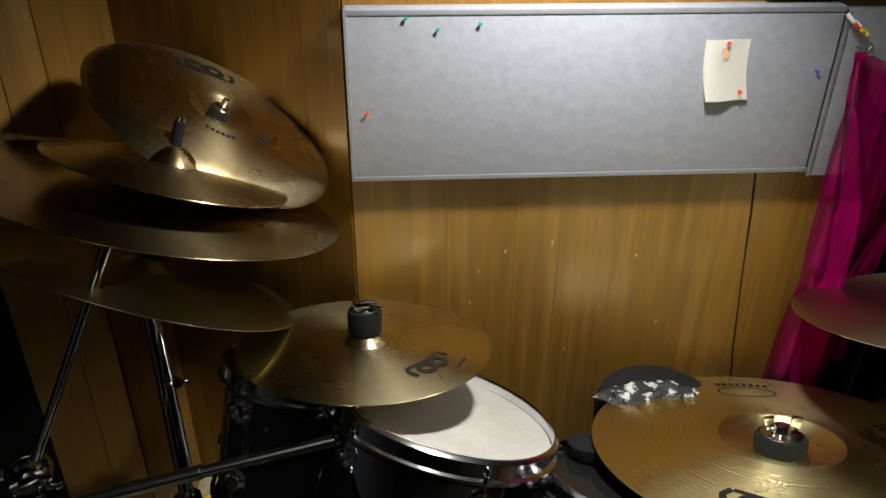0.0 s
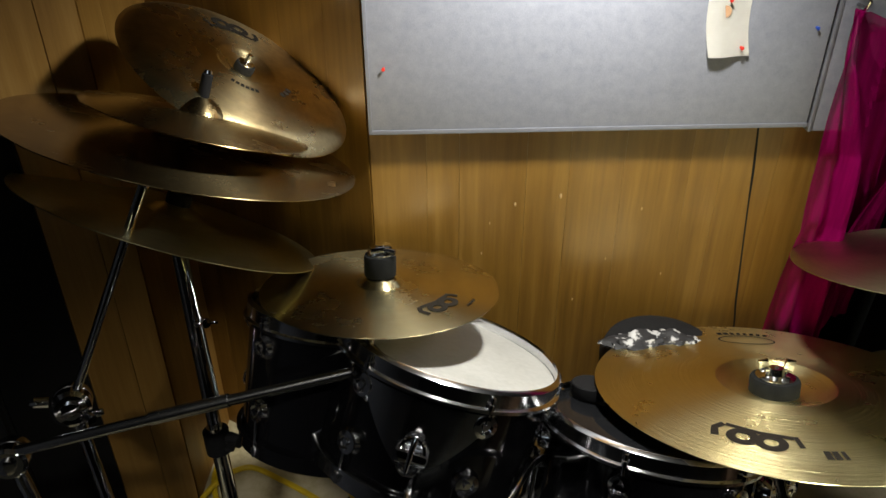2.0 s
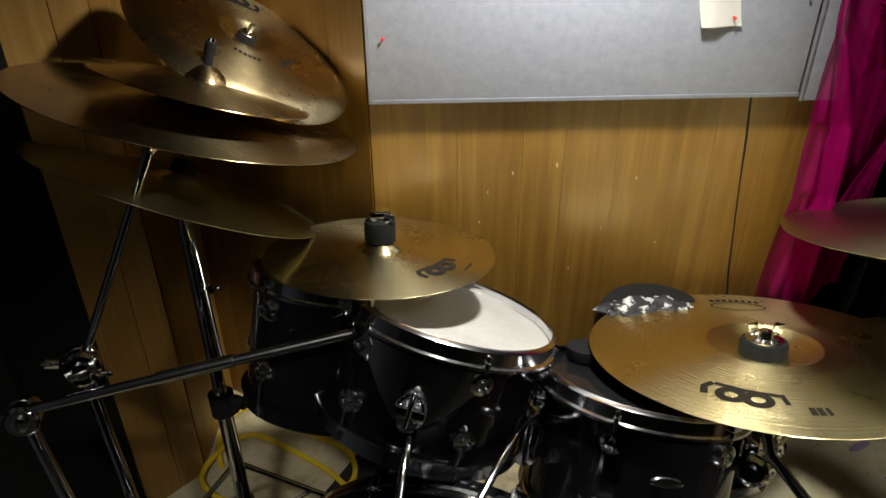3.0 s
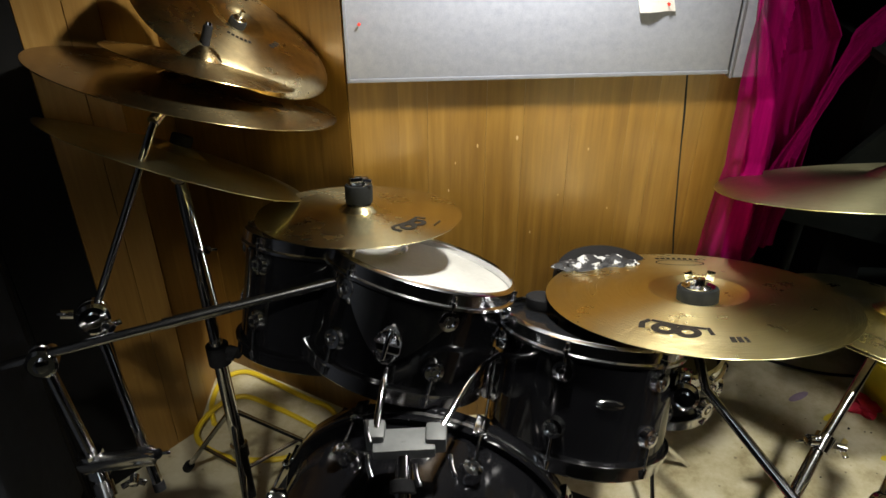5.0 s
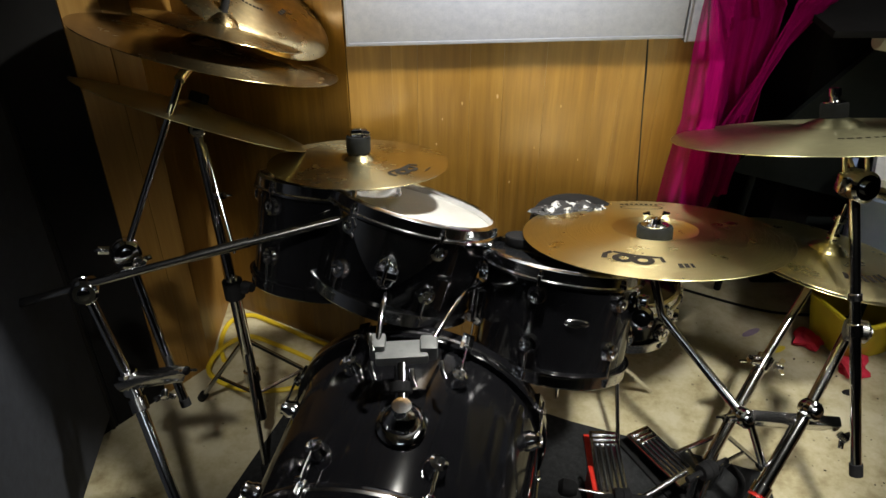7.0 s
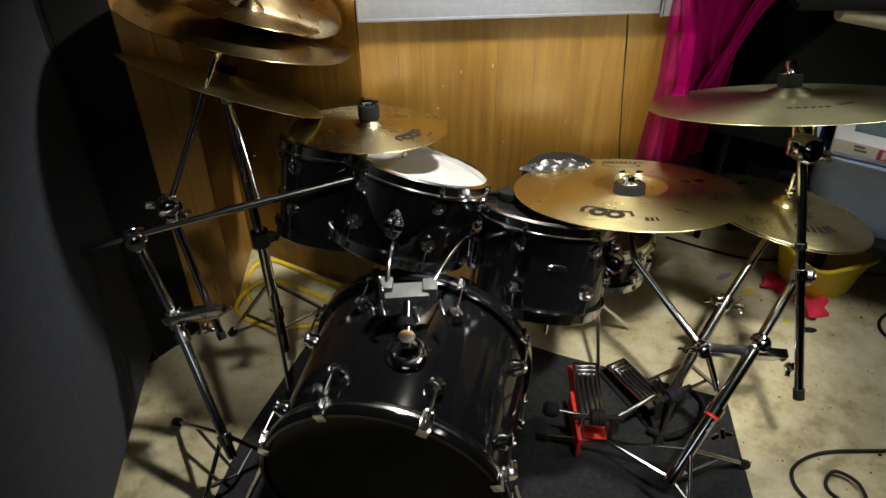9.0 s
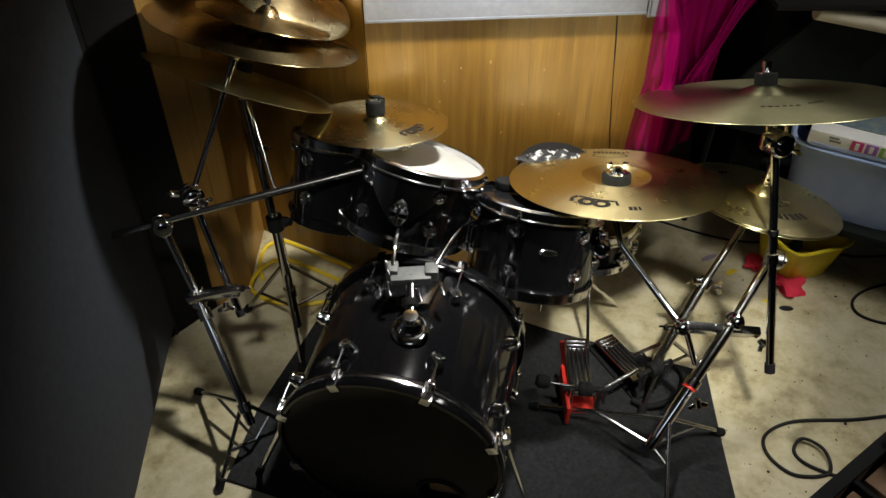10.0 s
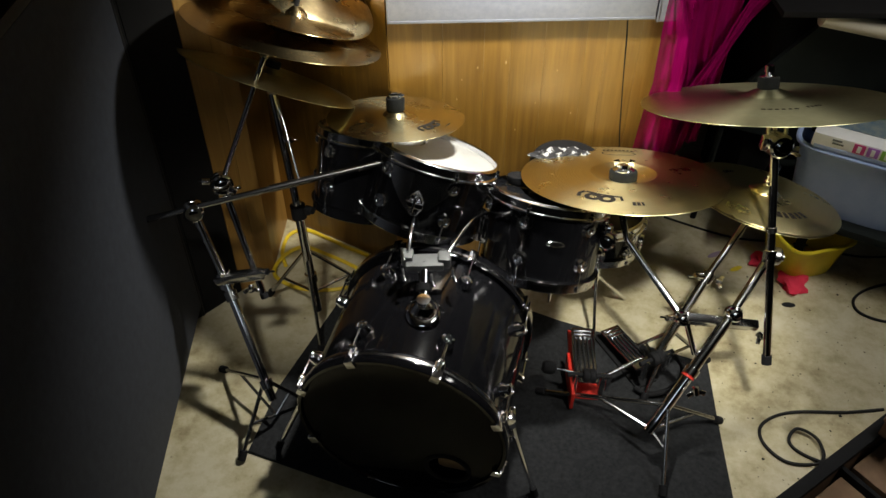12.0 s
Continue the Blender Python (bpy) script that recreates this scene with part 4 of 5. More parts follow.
def tripod(ob, top, hub, feet, spread=0.55, r=0.0062):
    """Three double legs from a sliding collar down to rubber feet, with braces to a lower collar."""
    top, hub = Vector(top), Vector(hub)
    for f in feet:
        f = Vector(f)
        leg = part("leg", tube([top + (f - top).normalized() * 0.012, f], r, seg=10), M_STEEL, ob)
        ROOT[leg] = ROOT[ob]
        dr = (f - top).normalized()
        part("rubber_foot", tube([f - dr * 0.030, f - dr * 0.004, f], 0.0125, seg=12), M_RUBBER, leg)
        mid = top.lerp(f, spread)
        part("brace", tube([hub, mid], r * 0.8, seg=8), M_STEEL, leg)


# stand with the boom and the crash cymbals, beside the partition
lb = thing("boom_stand", (-0.50, 0.49, 0), "chrome boom cymbal stand with a multi-clamp and two arms", "cymbal stand", "cymbal stands")
hub, clampm, elbow = Vector((-0.497, 0.492, 0.165)), Vector((-0.632, 0.700, 0.415)), Vector((-0.690, 0.744, 0.640))
part("base_tube", tube([hub + Vector((0.012, -0.018, -0.03)), hub, clampm], 0.0135), M_CHROME, lb)
part("upper_tube", tube([clampm, elbow], 0.0115), M_CHROME, lb)
part("collar", collar(hub, clampm, 0.80, 0.019, 0.034), M_STEEL, lb)
part("collar", collar(hub, clampm, 0.0, 0.020, 0.030), M_CHROME, lb)
part("elbow", tilter(elbow, (0.3, -0.9, 0.2), 0.028), M_CHROME, lb)
boom_end = Vector((-0.135, 0.818, 0.772))
part("boom", tube([Vector((-0.835, 0.728, 0.613)), elbow + Vector((0.01, -0.006, 0.018)), elbow.lerp(boom_end, 0.55) + Vector((0, 0, 0.006)), boom_end], 0.0088), M_STEEL, lb, "knurled steel boom arm")
part("boom_sleeve", tube([elbow.lerp(boom_end, 0.40) + Vector((0, 0, 0.008)), elbow.lerp(boom_end, 0.62) + Vector((0, 0, 0.006))], 0.0108), M_STEEL, lb)
part("counterweight", tube([Vector((-0.832, 0.7285, 0.6135)), Vector((-0.795, 0.7335, 0.622))], 0.010), M_RUBBER, lb)
part("boom_tilter", tilter(boom_end + Vector((0.008, 0, 0.004)), (0.5, -0.8, 0.1), 0.030), M_CHROME, lb)
part("wing_nut", wing(boom_end + Vector((0.02, -0.026, -0.004)), (0.3, -1, -0.4), 0.024), M_CHROME, lb)
part("splash_rod", tube([boom_end + Vector((0.004, 0.01, 0.02)), Vector((-0.128, 0.981, 0.812))], 0.006), M_CHROME, lb)
ca, cb = Vector((-0.648, 0.694, 0.420)), Vector((-0.518, 0.690, 0.450))
bm = box((ca + cb) / 2, (0.155, 0.030, 0.030), aim(ca, cb) @ Matrix.Rotation(radians(90), 4, "Y"), 0.006)
part("multi_clamp", bm, M_STEEL, lb, "chrome multi-clamp")
part("clamp_jaw", tube([clampm + Vector((0, 0, -0.028)), clampm + Vector((-0.005, 0.004, 0.03))], 0.022), M_CHROME, lb)
part("wing_nut", wing((-0.505, 0.672, 0.478), (0.9, -0.5, 0.4), 0.026), M_CHROME, lb)
part("wing_nut", wing((-0.545, 0.668, 0.42), (0.2, -1, -0.2), 0.022), M_CHROME, lb)
inner_b, ball = Vector((-0.530, 0.712, 0.350)), Vector((-0.625, 0.832, 0.672))
part("inner_tube", tube([inner_b, ball], 0.0105), M_CHROME, lb)
part("tube_end", tube([inner_b, inner_b + (inner_b - ball).normalized() * 0.018], 0.012), M_RUBBER, lb)
part("ball_clamp", tilter(ball, (0.4, -0.85, 0.3), 0.031), M_CHROME, lb)
part("wing_nut", wing(ball + Vector((-0.03, -0.012, 0.014)), (-0.9, -0.4, 0.3), 0.024), M_CHROME, lb)
part("wing_nut", wing(ball + Vector((0.028, -0.02, -0.004)), (0.9, -0.5, -0.1), 0.022), M_CHROME, lb)
part("cymbal_rod", tube([ball + Vector((0.004, 0.003, 0.01)), Vector((-0.460, 0.920, 1.040)), Vector((-0.425, 1.005, 1.070))], 0.0072), M_CHROME, lb)
part("rod_joint", tube([Vector((-0.464, 0.912, 1.033)), Vector((-0.452, 0.938, 1.046))], 0.0115), M_CHROME, lb)
tripod(lb, hub + Vector((-0.012, 0.018, 0.022)), hub + Vector((0.01, -0.014, -0.11)), [(-0.717, 0.690, 0.008), (-0.572, 0.345, 0.008), (-0.405, 0.560, 0.014)])

# straight stand under the ride cymbal
s2 = thing("straight_stand", (-0.42, 0.88, 0), "straight chrome cymbal stand with folding legs", "cymbal stand", "cymbal stands")
t2, m2, b2 = Vector((-0.508, 1.082, 0.838)), Vector((-0.443, 0.935, 0.485)), Vector((-0.418, 0.885, 0.10))
part("upper_tube", tube([t2, m2], 0.0125), M_CHROME, s2)
part("base_tube", tube([m2 + Vector((-0.002, 0.003, 0.04)), b2], 0.0150), M_CHROME, s2)
part("side_rod", tube([t2 + Vector((0.016, -0.006, -0.03)), m2 + Vector((0.022, -0.012, 0.12))], 0.004), M_CHROME, s2)
part("wing_nut", wing(t2.lerp(m2, 0.38) + Vector((0.016, -0.010, 0)), (1, -0.5, 0.3), 0.024), M_CHROME, s2)
part("tilter", tilter(t2 + Vector((0.004, 0, 0.008)), (0.2, -0.95, 0.1), 0.020), M_CHROME, s2)
part("collar", collar(m2, b2, -0.08, 0.024, 0.05), M_RUBBER, s2)
part("wing_nut", wing(m2 + Vector((0.03, -0.016, 0.03)), (1, -0.5, 0.1), 0.03), M_RUBBER, s2)
part("collar", collar(m2, b2, 0.60, 0.020, 0.035), M_CHROME, s2)
tripod(s2, m2.lerp(b2, 0.36), m2.lerp(b2, 0.80), [(-0.63, 1.045, 0.008), (-0.395, 0.770, 0.008), (-0.245, 1.09, 0.008)], 0.6)
part("cymbal_rod", tube([t2, Vector((-0.505, 1.085, 0.890))], 0.005), M_CHROME, s2)

# right boom stand
rs = thing("boom_stand", (0.66, 0.44, 0), "heavy chrome boom cymbal stand with a clamped cross bar", "cymbal stand", "cymbal stands")
rh, r1, r2, r3 = Vector((0.654, 0.437, 0.139)), Vector((0.743, 0.515, 0.262)), Vector((0.868, 0.655, 0.365)), Vector((0.985, 0.790, 0.470))
part("base_tube", tube([rh + (rh - r1) * 0.25, rh, r2], 0.0165), M_CHROME, rs)
part("upper_tube", tube([r2, r3], 0.0135), M_CHROME, rs)
part("collar", collar(rh, r2, 0.42, 0.022, 0.028), M_CHROME, rs)
part("memory_ring", collar(rh, r2, 0.40, 0.020, 0.008), M_RED, rs, "thin red ring")
part("wing_nut", wing(r1 + Vector((0.012, -0.028, -0.03)), (0.2, -0.6, -0.9), 0.026), M_CHROME, rs)
pt, pb_ = Vector((0.928, 0.862, 0.805)), Vector((0.980, 0.590, 0.262))
part("boom_tube", tube([pt, pb_], 0.0118), M_CHROME, rs)
part("tube_end", tube([pb_, pb_ + (pb_ - pt).normalized() * 0.028], 0.0145), M_RUBBER, rs)
part("boom_collar", collar(pt, pb_, 0.47, 0.0165, 0.03), M_CHROME, rs)
part("boom_collar", collar(pt, pb_, 0.36, 0.0150, 0.018), M_STEEL, rs)
part("boom_clamp", tilter(pt.lerp(pb_, 0.52) + Vector((0.012, 0.02, 0)), (1, -0.3, 0), 0.026), M_STEEL, rs)
part("boom_tilter", tilter(pt + Vector((0, -0.006, 0.02)), (0.12, -0.93, 0.3), 0.034), M_CHROME, rs)
for sx_ in (-1, 1):
    part("tilter_rod", tube([pt + Vector((sx_ * 0.024, 0.004, 0.02)), pt + Vector((sx_ * 0.024 + 0.002, 0.05, 0.075))], 0.006), M_CHROME, rs)
part("wing_nut", wing(pt + Vector((0.04, -0.004, 0.0)), (1, -0.3, 0), 0.024), M_CHROME, rs)
part("tilter_cheek", box(pt + Vector((-0.036, -0.004, 0.024)), (0.018, 0.024, 0.04), None, 0.004), M_CHROME, rs)
part("cymbal_rod", tube([pt + Vector((0, 0.01, 0.03)), Vector((0.939, 1.030, 0.870))], 0.006), M_CHROME, rs)
ba_, bb_ = Vector((0.715, 0.628, 0.372)), Vector((0.955, 0.680, 0.292))
part("cross_bar", box((ba_ + bb_) / 2, ((bb_ - ba_).length, 0.026, 0.058), aim(ba_, bb_) @ Matrix.Rotation(radians(90), 4, "Y"), 0.006), M_STEEL, rs)
for q, s in ((ba_, 0.021), (r2 + Vector((0.0, -0.010, 0.012)), 0.022), (bb_, 0.015)):
    part("clamp_jaw", tilter(q, (0.2, -0.8, 0.4), s), M_CHROME, rs)
part("wing_nut", wing(ba_ + Vector((-0.03, -0.01, 0.01)), (-1, -0.4, 0.3), 0.024), M_CHROME, rs)
part("wing_nut", wing(bb_ + Vector((0.012, -0.02, -0.012)), (0.7, -0.5, -0.5), 0.024), M_CHROME, rs)
part("cymbal_arm", tube([Vector((0.735, 0.622, 0.350)), Vector((0.575, 0.858, 0.470)), Vector((0.555, 0.890, 0.540)), Vector((0.546, 0.933, 0.652))], 0.0105), M_CHROME, rs)
part("arm_end", tube([Vector((0.735, 0.622, 0.350)), Vector((0.765, 0.58, 0.27))], 0.0085), M_CHROME, rs)
tripod(rs, rh + (r1 - rh) * 0.32, rh + (rh - r1) * 0.2, [(0.325, 0.633, 0.012), (0.890, 0.535, 0.012), (0.664, 0.268, 0.012)], 0.5, 0.0068)

# hi-hat stand
hs = thing("hi_hat_stand", (0.72, 0.70, 0), "slanting chrome hi-hat stand with its pedal", "cymbal stand", "cymbal stands")
ha, hb, hc = Vector((1.013, 1.008, 0.525)), Vector((0.850, 0.852, 0.330)), Vector((0.700, 0.690, 0.150))
part("upper_tube", tube([ha, hb], 0.0115), M_CHROME, hs)
part("base_tube", tube([hb, hc], 0.0150), M_CHROME, hs)
part("collar", collar(hb, hc, -0.05, 0.021, 0.04), M_CHROME, hs)
part("wing_nut", wing(hb + Vector((-0.022, -0.012, 0.012)), (-1, -0.3, 0.4), 0.030), M_CHROME, hs)
part("wing_nut", wing(hb + Vector((0.022, -0.014, -0.004)), (1, -0.3, -0.1), 0.022), M_CHROME, hs)
part("pull_rod", tube([hat.matrix_basis.translation + Vector((0, 0, 0.12)), hat.matrix_basis.translation + Vector((0, 0, -0.04))], 0.004), M_CHROME, hs)
tripod(hs, hb.lerp(hc, 0.72), hc + Vector((-0.01, -0.012, -0.03)), [(0.905, 0.780, 0.012), (0.62, 0.805, 0.012), (0.66, 0.60, 0.012)], 0.5)


# ---- pedals on the mat ----
def pedal(name, heel, toe, width, label, red):
    heel, toe = Vector(heel), Vector(toe)
    d = (toe - heel).normalized()
    ob = thing(name, (heel.x, heel.y, 0.005), label, "pedal", "pedals on the mat")
    sx = d.cross(Vector((0, 0, 1))).normalized()
    up = sx.cross(d)
    m = Matrix((sx, d, up)).transposed()
    L = (toe - heel).length
    mid = (heel + toe) / 2
    plate = part("footboard", box(mid, (width, L, 0.009), m, 0.004), M_STEEL, ob, "worn grey footboard")
    ROOT[plate] = ROOT[ob]
    for k in range(5):
        part("rib", box(mid + up * 0.0062 + sx * width * (k - 2) * 0.19, (width * 0.07, L * 0.66, 0.004), m, 0.001), M_RUBBER, plate)
    for k in range(3):
        part("toe_bar", box(toe - d * (0.012 + 0.016 * k) + up * 0.0065, (width * 0.8, 0.007, 0.005), m, 0.001), M_CHROME, plate)
    part("base_plate", box(Vector((mid.x, mid.y, 0.012)), (width * 1.15, L * 1.25, 0.010), Matrix.Rotation(math.atan2(d.y, d.x) - math.pi / 2, 4, "Z"), 0.003), M_RED if red else M_RUBBER, ob, "red base plate" if red else "")
    front = heel - d * 0.035
    for s in (-1, 1):
        part("post", tube([front + sx * s * width * 0.55 + Vector((0, 0, 0.0)), front + sx * s * width * 0.55 + Vector((0, 0, 0.085))], 0.009), M_STEEL, ob)
    part("axle", tube([front + sx * -width * 0.9 + Vector((0, 0, 0.08)), front + sx * width * 0.9 + Vector((0, 0, 0.08))], 0.008), M_RUBBER, ob)
    part("cam", tilter(front + Vector((0, 0, 0.08)), sx, 0.022), M_RUBBER, ob)
    part("spring", tube([front + sx * width * 0.8 + Vector((0, 0, 0.08)), front + sx * width * 0.8 + Vector((0, 0, 0.015))], 0.007), M_CHROME, ob)
    return ob, front, sx, d


pa, fr, sx_, d_ = pedal("bass_pedal", (0.478, 0.635, 0.055), (0.488, 0.865, 0.060), 0.075, "bass drum pedal with red base and black beater", True)
bt = part("beater_shaft", tube([fr + Vector((0, 0, 0.08)), fr + Vector((-0.10, 0.02, 0.085))], 0.004), M_CHROME, pa)
ROOT[bt] = ROOT[pa]
part("beater", lathe([(0, -0.022), (0.014, -0.022), (0.021, -0.010), (0.021, 0.012), (0.013, 0.022), (0, 0.022)], 22, aim(fr + Vector((-0.125, 0.024, 0.086)), fr + Vector((-0.2, 0.04, 0.088)))), M_RUBBER, bt)
part("side_plate", box(fr + Vector((-0.050, 0.04, 0.005)), (0.012, 0.17, 0.075), None, 0.004), M_RED, pa, "bright red side plate")
pb2, fr2, _, _ = pedal("slave_pedal", (0.672, 0.690, 0.075), (0.580, 0.868, 0.060), 0.070, "second foot pedal with a ribbed black footboard", False)
part("drive_shaft", tube([fr + Vector((0.05, 0, 0.08)), fr2 + Vector((-0.05, 0, 0.075))], 0.007), M_STEEL, pb2)
part("frame_loop", tube(curve_pts([fr2 + Vector((0.06, 0.02, 0.07)), fr2 + Vector((0.085, -0.01, 0.05)), fr2 + Vector((0.07, -0.04, 0.0)), fr2 + Vector((0.0, -0.045, -0.045)), fr2 + Vector((-0.05, -0.02, -0.045))], 8), 0.009), M_RUBBER, pb2)

# ---- mat, cables ----
mat_ob = bmesh.new()
ring = [(-0.560, 0.376), (-0.201, 0.254), (0.842, -0.10), (0.868, 0.30), (0.884, 0.540), (0.905, 0.770), (0.700, 0.845), (0.420, 0.950), (0.10, 1.10), (-0.24, 1.29), (-0.355, 1.06), (-0.515, 0.620)]
lo = [mat_ob.verts.new((a, b, 0.0005)) for a, b in ring]
hi = [mat_ob.verts.new((a, b, 0.0085)) for a, b in ring]
mat_ob.faces.new(hi)
mat_ob.faces.new(lo[::-1])
for k in range(len(ring)):
    j = (k + 1) % len(ring)
    mat_ob.faces.new((lo[k], lo[j], hi[j], hi[k]))
bmesh.ops.bevel(mat_ob, geom=[e for e in mat_ob.edges if all(v.co.z > 0.005 for v in e.verts)], offset=0.003, segments=2, affect="EDGES")
o = part("floor_mat", mat_ob, M_CARPET)
tagged(o, "black carpet mat lying under the drum kit", "mat")


def cable(name, pts, r, material, label, group=""):
    o = part(name, tube(curve_pts([(a, b, (c if c is not None else 0) + r) for a, b, c in pts], 10), r, seg=8), material)
    return tagged(o, label, "cable", group)


cable("yellow_cable", [(-0.60, 1.20, 0), (-0.628, 1.28, 0), (-0.62, 1.38, 0), (-0.56, 1.415, 0), (-0.47, 1.37, 0), (-0.38, 1.315, 0), (-0.29, 1.265, 0), (-0.255, 1.20, 0), (-0.27, 1.15, 0), (-0.33, 1.20, 0), (-0.45, 1.27, 0), (-0.55, 1.31, 0), (-0.615, 1.24, 0.012), (-0.63, 1.14, 0.012), (-0.54, 1.085, 0), (-0.42, 1.075, 0), (-0.32, 1.10, 0)], 0.0075, M_YELLOW, "coiled yellow extension cable on the floor against the wall")
cable("black_cable", [(1.42, 0.60, 0), (1.30, 0.585, 0), (1.12, 0.578, 0), (1.02, 0.53, 0), (1.005, 0.46, 0), (1.06, 0.395, 0), (1.16, 0.40, 0), (1.17, 0.47, 0.01), (1.12, 0.51, 0.01), (1.085, 0.47, 0), (1.12, 0.42, 0), (1.25, 0.36, 0)], 0.0052, M_BLACKCABLE, "black cable looped on the floor", "black cables")
cable("black_cable", [(1.75, 1.20, 0), (1.60, 1.16, 0), (1.51, 1.10, 0), (1.50, 1.03, 0), (1.58, 0.985, 0), (1.70, 1.0, 0)], 0.0052, M_BLACKCABLE, "black cable looped on the floor", "black cables")
cable("black_cable", [(1.9, 1.36, 0), (1.62, 1.33, 0), (1.40, 1.40, 0), (1.15, 1.43, 0), (0.9, 1.55, 0)], 0.0045, M_BLACKCABLE, "thin black cable running across the floor", "black cables")

# ---- throne ----
th = thing("drum_throne", (0.405, 1.125, 0), "round black drum throne with white crumpled pattern on the seat", "stool")
thm = Matrix.Translation((0.405, 1.125, 0.535))
part("seat", lathe([(0, -0.03), (0.105, -0.03), (0.118, -0.015), (0.120, 0.02), (0.112, 0.042), (0.09, 0.052), (0, 0.056)], 48, thm), M_VINYL, th)
part("post", tube([(0.405, 1.125, 0.51), (0.405, 1.125, 0.16)], 0.014), M_CHROME, th)
for a in (0.4, 2.5, 4.6):
    part("leg", tube([(0.405, 1.125, 0.28), (0.405 + 0.12 * math.cos(a), 1.125 + 0.085 * math.sin(a), 0.006)], 0.008), M_CHROME, th)
M_GLOVE, nt_, b_, link_ = nodes_of("glove_leather")
link_(ramp(nt_, noise_tex(nt_, mapped(nt_), 34, 3), [(0.50, (0.015, 0.015, 0.017)), (0.57, (0.50, 0.50, 0.50))]), b_.inputs["Base Color"])
b_.inputs["Roughness"].default_value = 0.65


def glove(c, s, turn, label):
    bm = bmesh.new()
    bmesh.ops.create_icosphere(bm, subdivisions=4, radius=s)
    for v in bm.verts:
        q = noise.noise(v.co * (1.9 / s) + Vector(c) * 9) + 0.5 * noise.noise(v.co * (4.2 / s) + Vector(c) * 5)
        v.co *= 1 + 0.55 * q
        v.co.x *= 1.35
        v.co.z = max(0.0, v.co.z * 0.42 + s * 0.16)
    bm.transform(Matrix.Translation(c) @ Matrix.Rotation(turn, 4, "Z"))
    return tagged(part("work_glove", bm, M_GLOVE), label, "glove", "gloves on the throne")


glove((0.352, 1.112, 0.588), 0.041, 0.3, "crumpled black and white glove lying on the throne")
glove((0.428, 1.122, 0.588), 0.036, -0.5, "crumpled black and white glove lying on the throne")


# ---- things in the dark corner ----
def bin_box(name, c, size, turn, material, label, flare=0.86, lip=0.012):
    """An open plastic bin with sloping walls and a rolled lip."""
    m = Matrix.Translation(c) @ turn
    ob = thing(name, m, label, "bin")
    sx, sy, sz = size
    bm = bmesh.new()
    rows = []
    for z, f in ((0, flare), (sz * 0.5, (1 + flare) / 2), (sz, 1.0), (sz, 1.0 + lip * 4), (sz - lip, 1.0 + lip * 4)):
        hx_, hy_ = sx / 2 * f, sy / 2 * f
        pts = []
        for k in range(32):
            a = 6.28318 * k / 32
            q = 5.0
            cx_ = math.copysign(abs(math.cos(a)) ** (2 / q), math.cos(a)) * hx_
            cy_ = math.copysign(abs(math.sin(a)) ** (2 / q), math.sin(a)) * hy_
            pts.append(bm.verts.new((cx_, cy_, z)))
        rows.append(pts)
    for a, b in zip(rows, rows[1:]):
        for k in range(32):
            bm.faces.new((a[k], a[(k + 1) % 32], b[(k + 1) % 32], b[k]))
    bm.faces.new(rows[0][::-1])
    part("tub", bm, material, ob, local=True)
    rim = [(sx / 2 * 1.045 * math.copysign(abs(math.cos(a)) ** 0.4, math.cos(a)), sy / 2 * 1.045 * math.copysign(abs(math.sin(a)) ** 0.4, math.sin(a)), sz - 0.006) for a in (6.28318 * q / 48 for q in range(49))]
    part("rim", tube(rim, 0.007, seg=8), material, ob, local=True)
    return ob, m


table = thing("side_table", (1.5, 1.45, 0), "dark low table carrying storage boxes", "table")
part("tabletop", box((1.52, 1.36, 0.262), (0.66, 0.46, 0.03), Matrix.Rotation(-0.5, 4, "Z"), 0.004), M_DARKPANEL, table)
for ax, ay in ((1.34, 1.28), (1.70, 1.12), (1.42, 1.60), (1.74, 1.42)):
    part("leg", box((ax, ay, 0.124), (0.035, 0.035, 0.246), Matrix.Rotation(-0.5, 4, "Z"), 0.003), M_DARKPANEL, table)
tb = Matrix.Rotation(-0.50, 4, "Z")
bluebin, mbin = bin_box("storage_bin", (1.47, 1.33, 0.279), (0.44, 0.30, 0.26), tb, M_BLUEBIN, "milky blue plastic storage bin full to the rim")
game = thing("board_game_box", mbin @ Matrix.Translation((0.03, -0.02, 0.265)), "white and blue board game box lying on the storage bin", "game box")
part("carton", box((0, 0, 0.03), (0.42, 0.27, 0.05), None, 0.003), M_WHITE, game, local=True)
part("lid_picture", box((0.02, 0.03, 0.0565), (0.36, 0.19, 0.002), None, 0.0005), plain("printed_picture", (0.05, 0.12, 0.20), (0.30, 0.30, 0.22), 0.35, scale=45), game, local=True)
part("blue_edge", box((0, -0.136, 0.008), (0.40, 0.003, 0.012), None, 0.0005), M_BLUEBIN, game, local=True)
for k, (cc, nm) in enumerate((((0.45, 0.03, 0.16), "pink"), ((0.30, 0.10, 0.42), "violet"), ((0.20, 0.40, 0.06), "green"), ((0.62, 0.42, 0.02), "gold"))):
    tl = part("title_tile", box((-0.065 + 0.042 * k, -0.1365, 0.034), (0.036, 0.003, 0.034), None, 0.001), plain("tile_" + nm, cc, tuple(min(1, q * 1.2) for q in cc), 0.4), game, f"{nm} square tile with a pale bar", local=True)
    ROOT[tl] = ROOT[game]
    part("title_bar", box((-0.065 + 0.042 * k, -0.1385, 0.034), (0.012, 0.002, 0.024), None, 0.0004), M_WHITE, tl, local=True)
bars_ = [(-0.135, 0.044, 0.03), (-0.13, 0.032, 0.035), (0.13, 0.03, 0.03)]
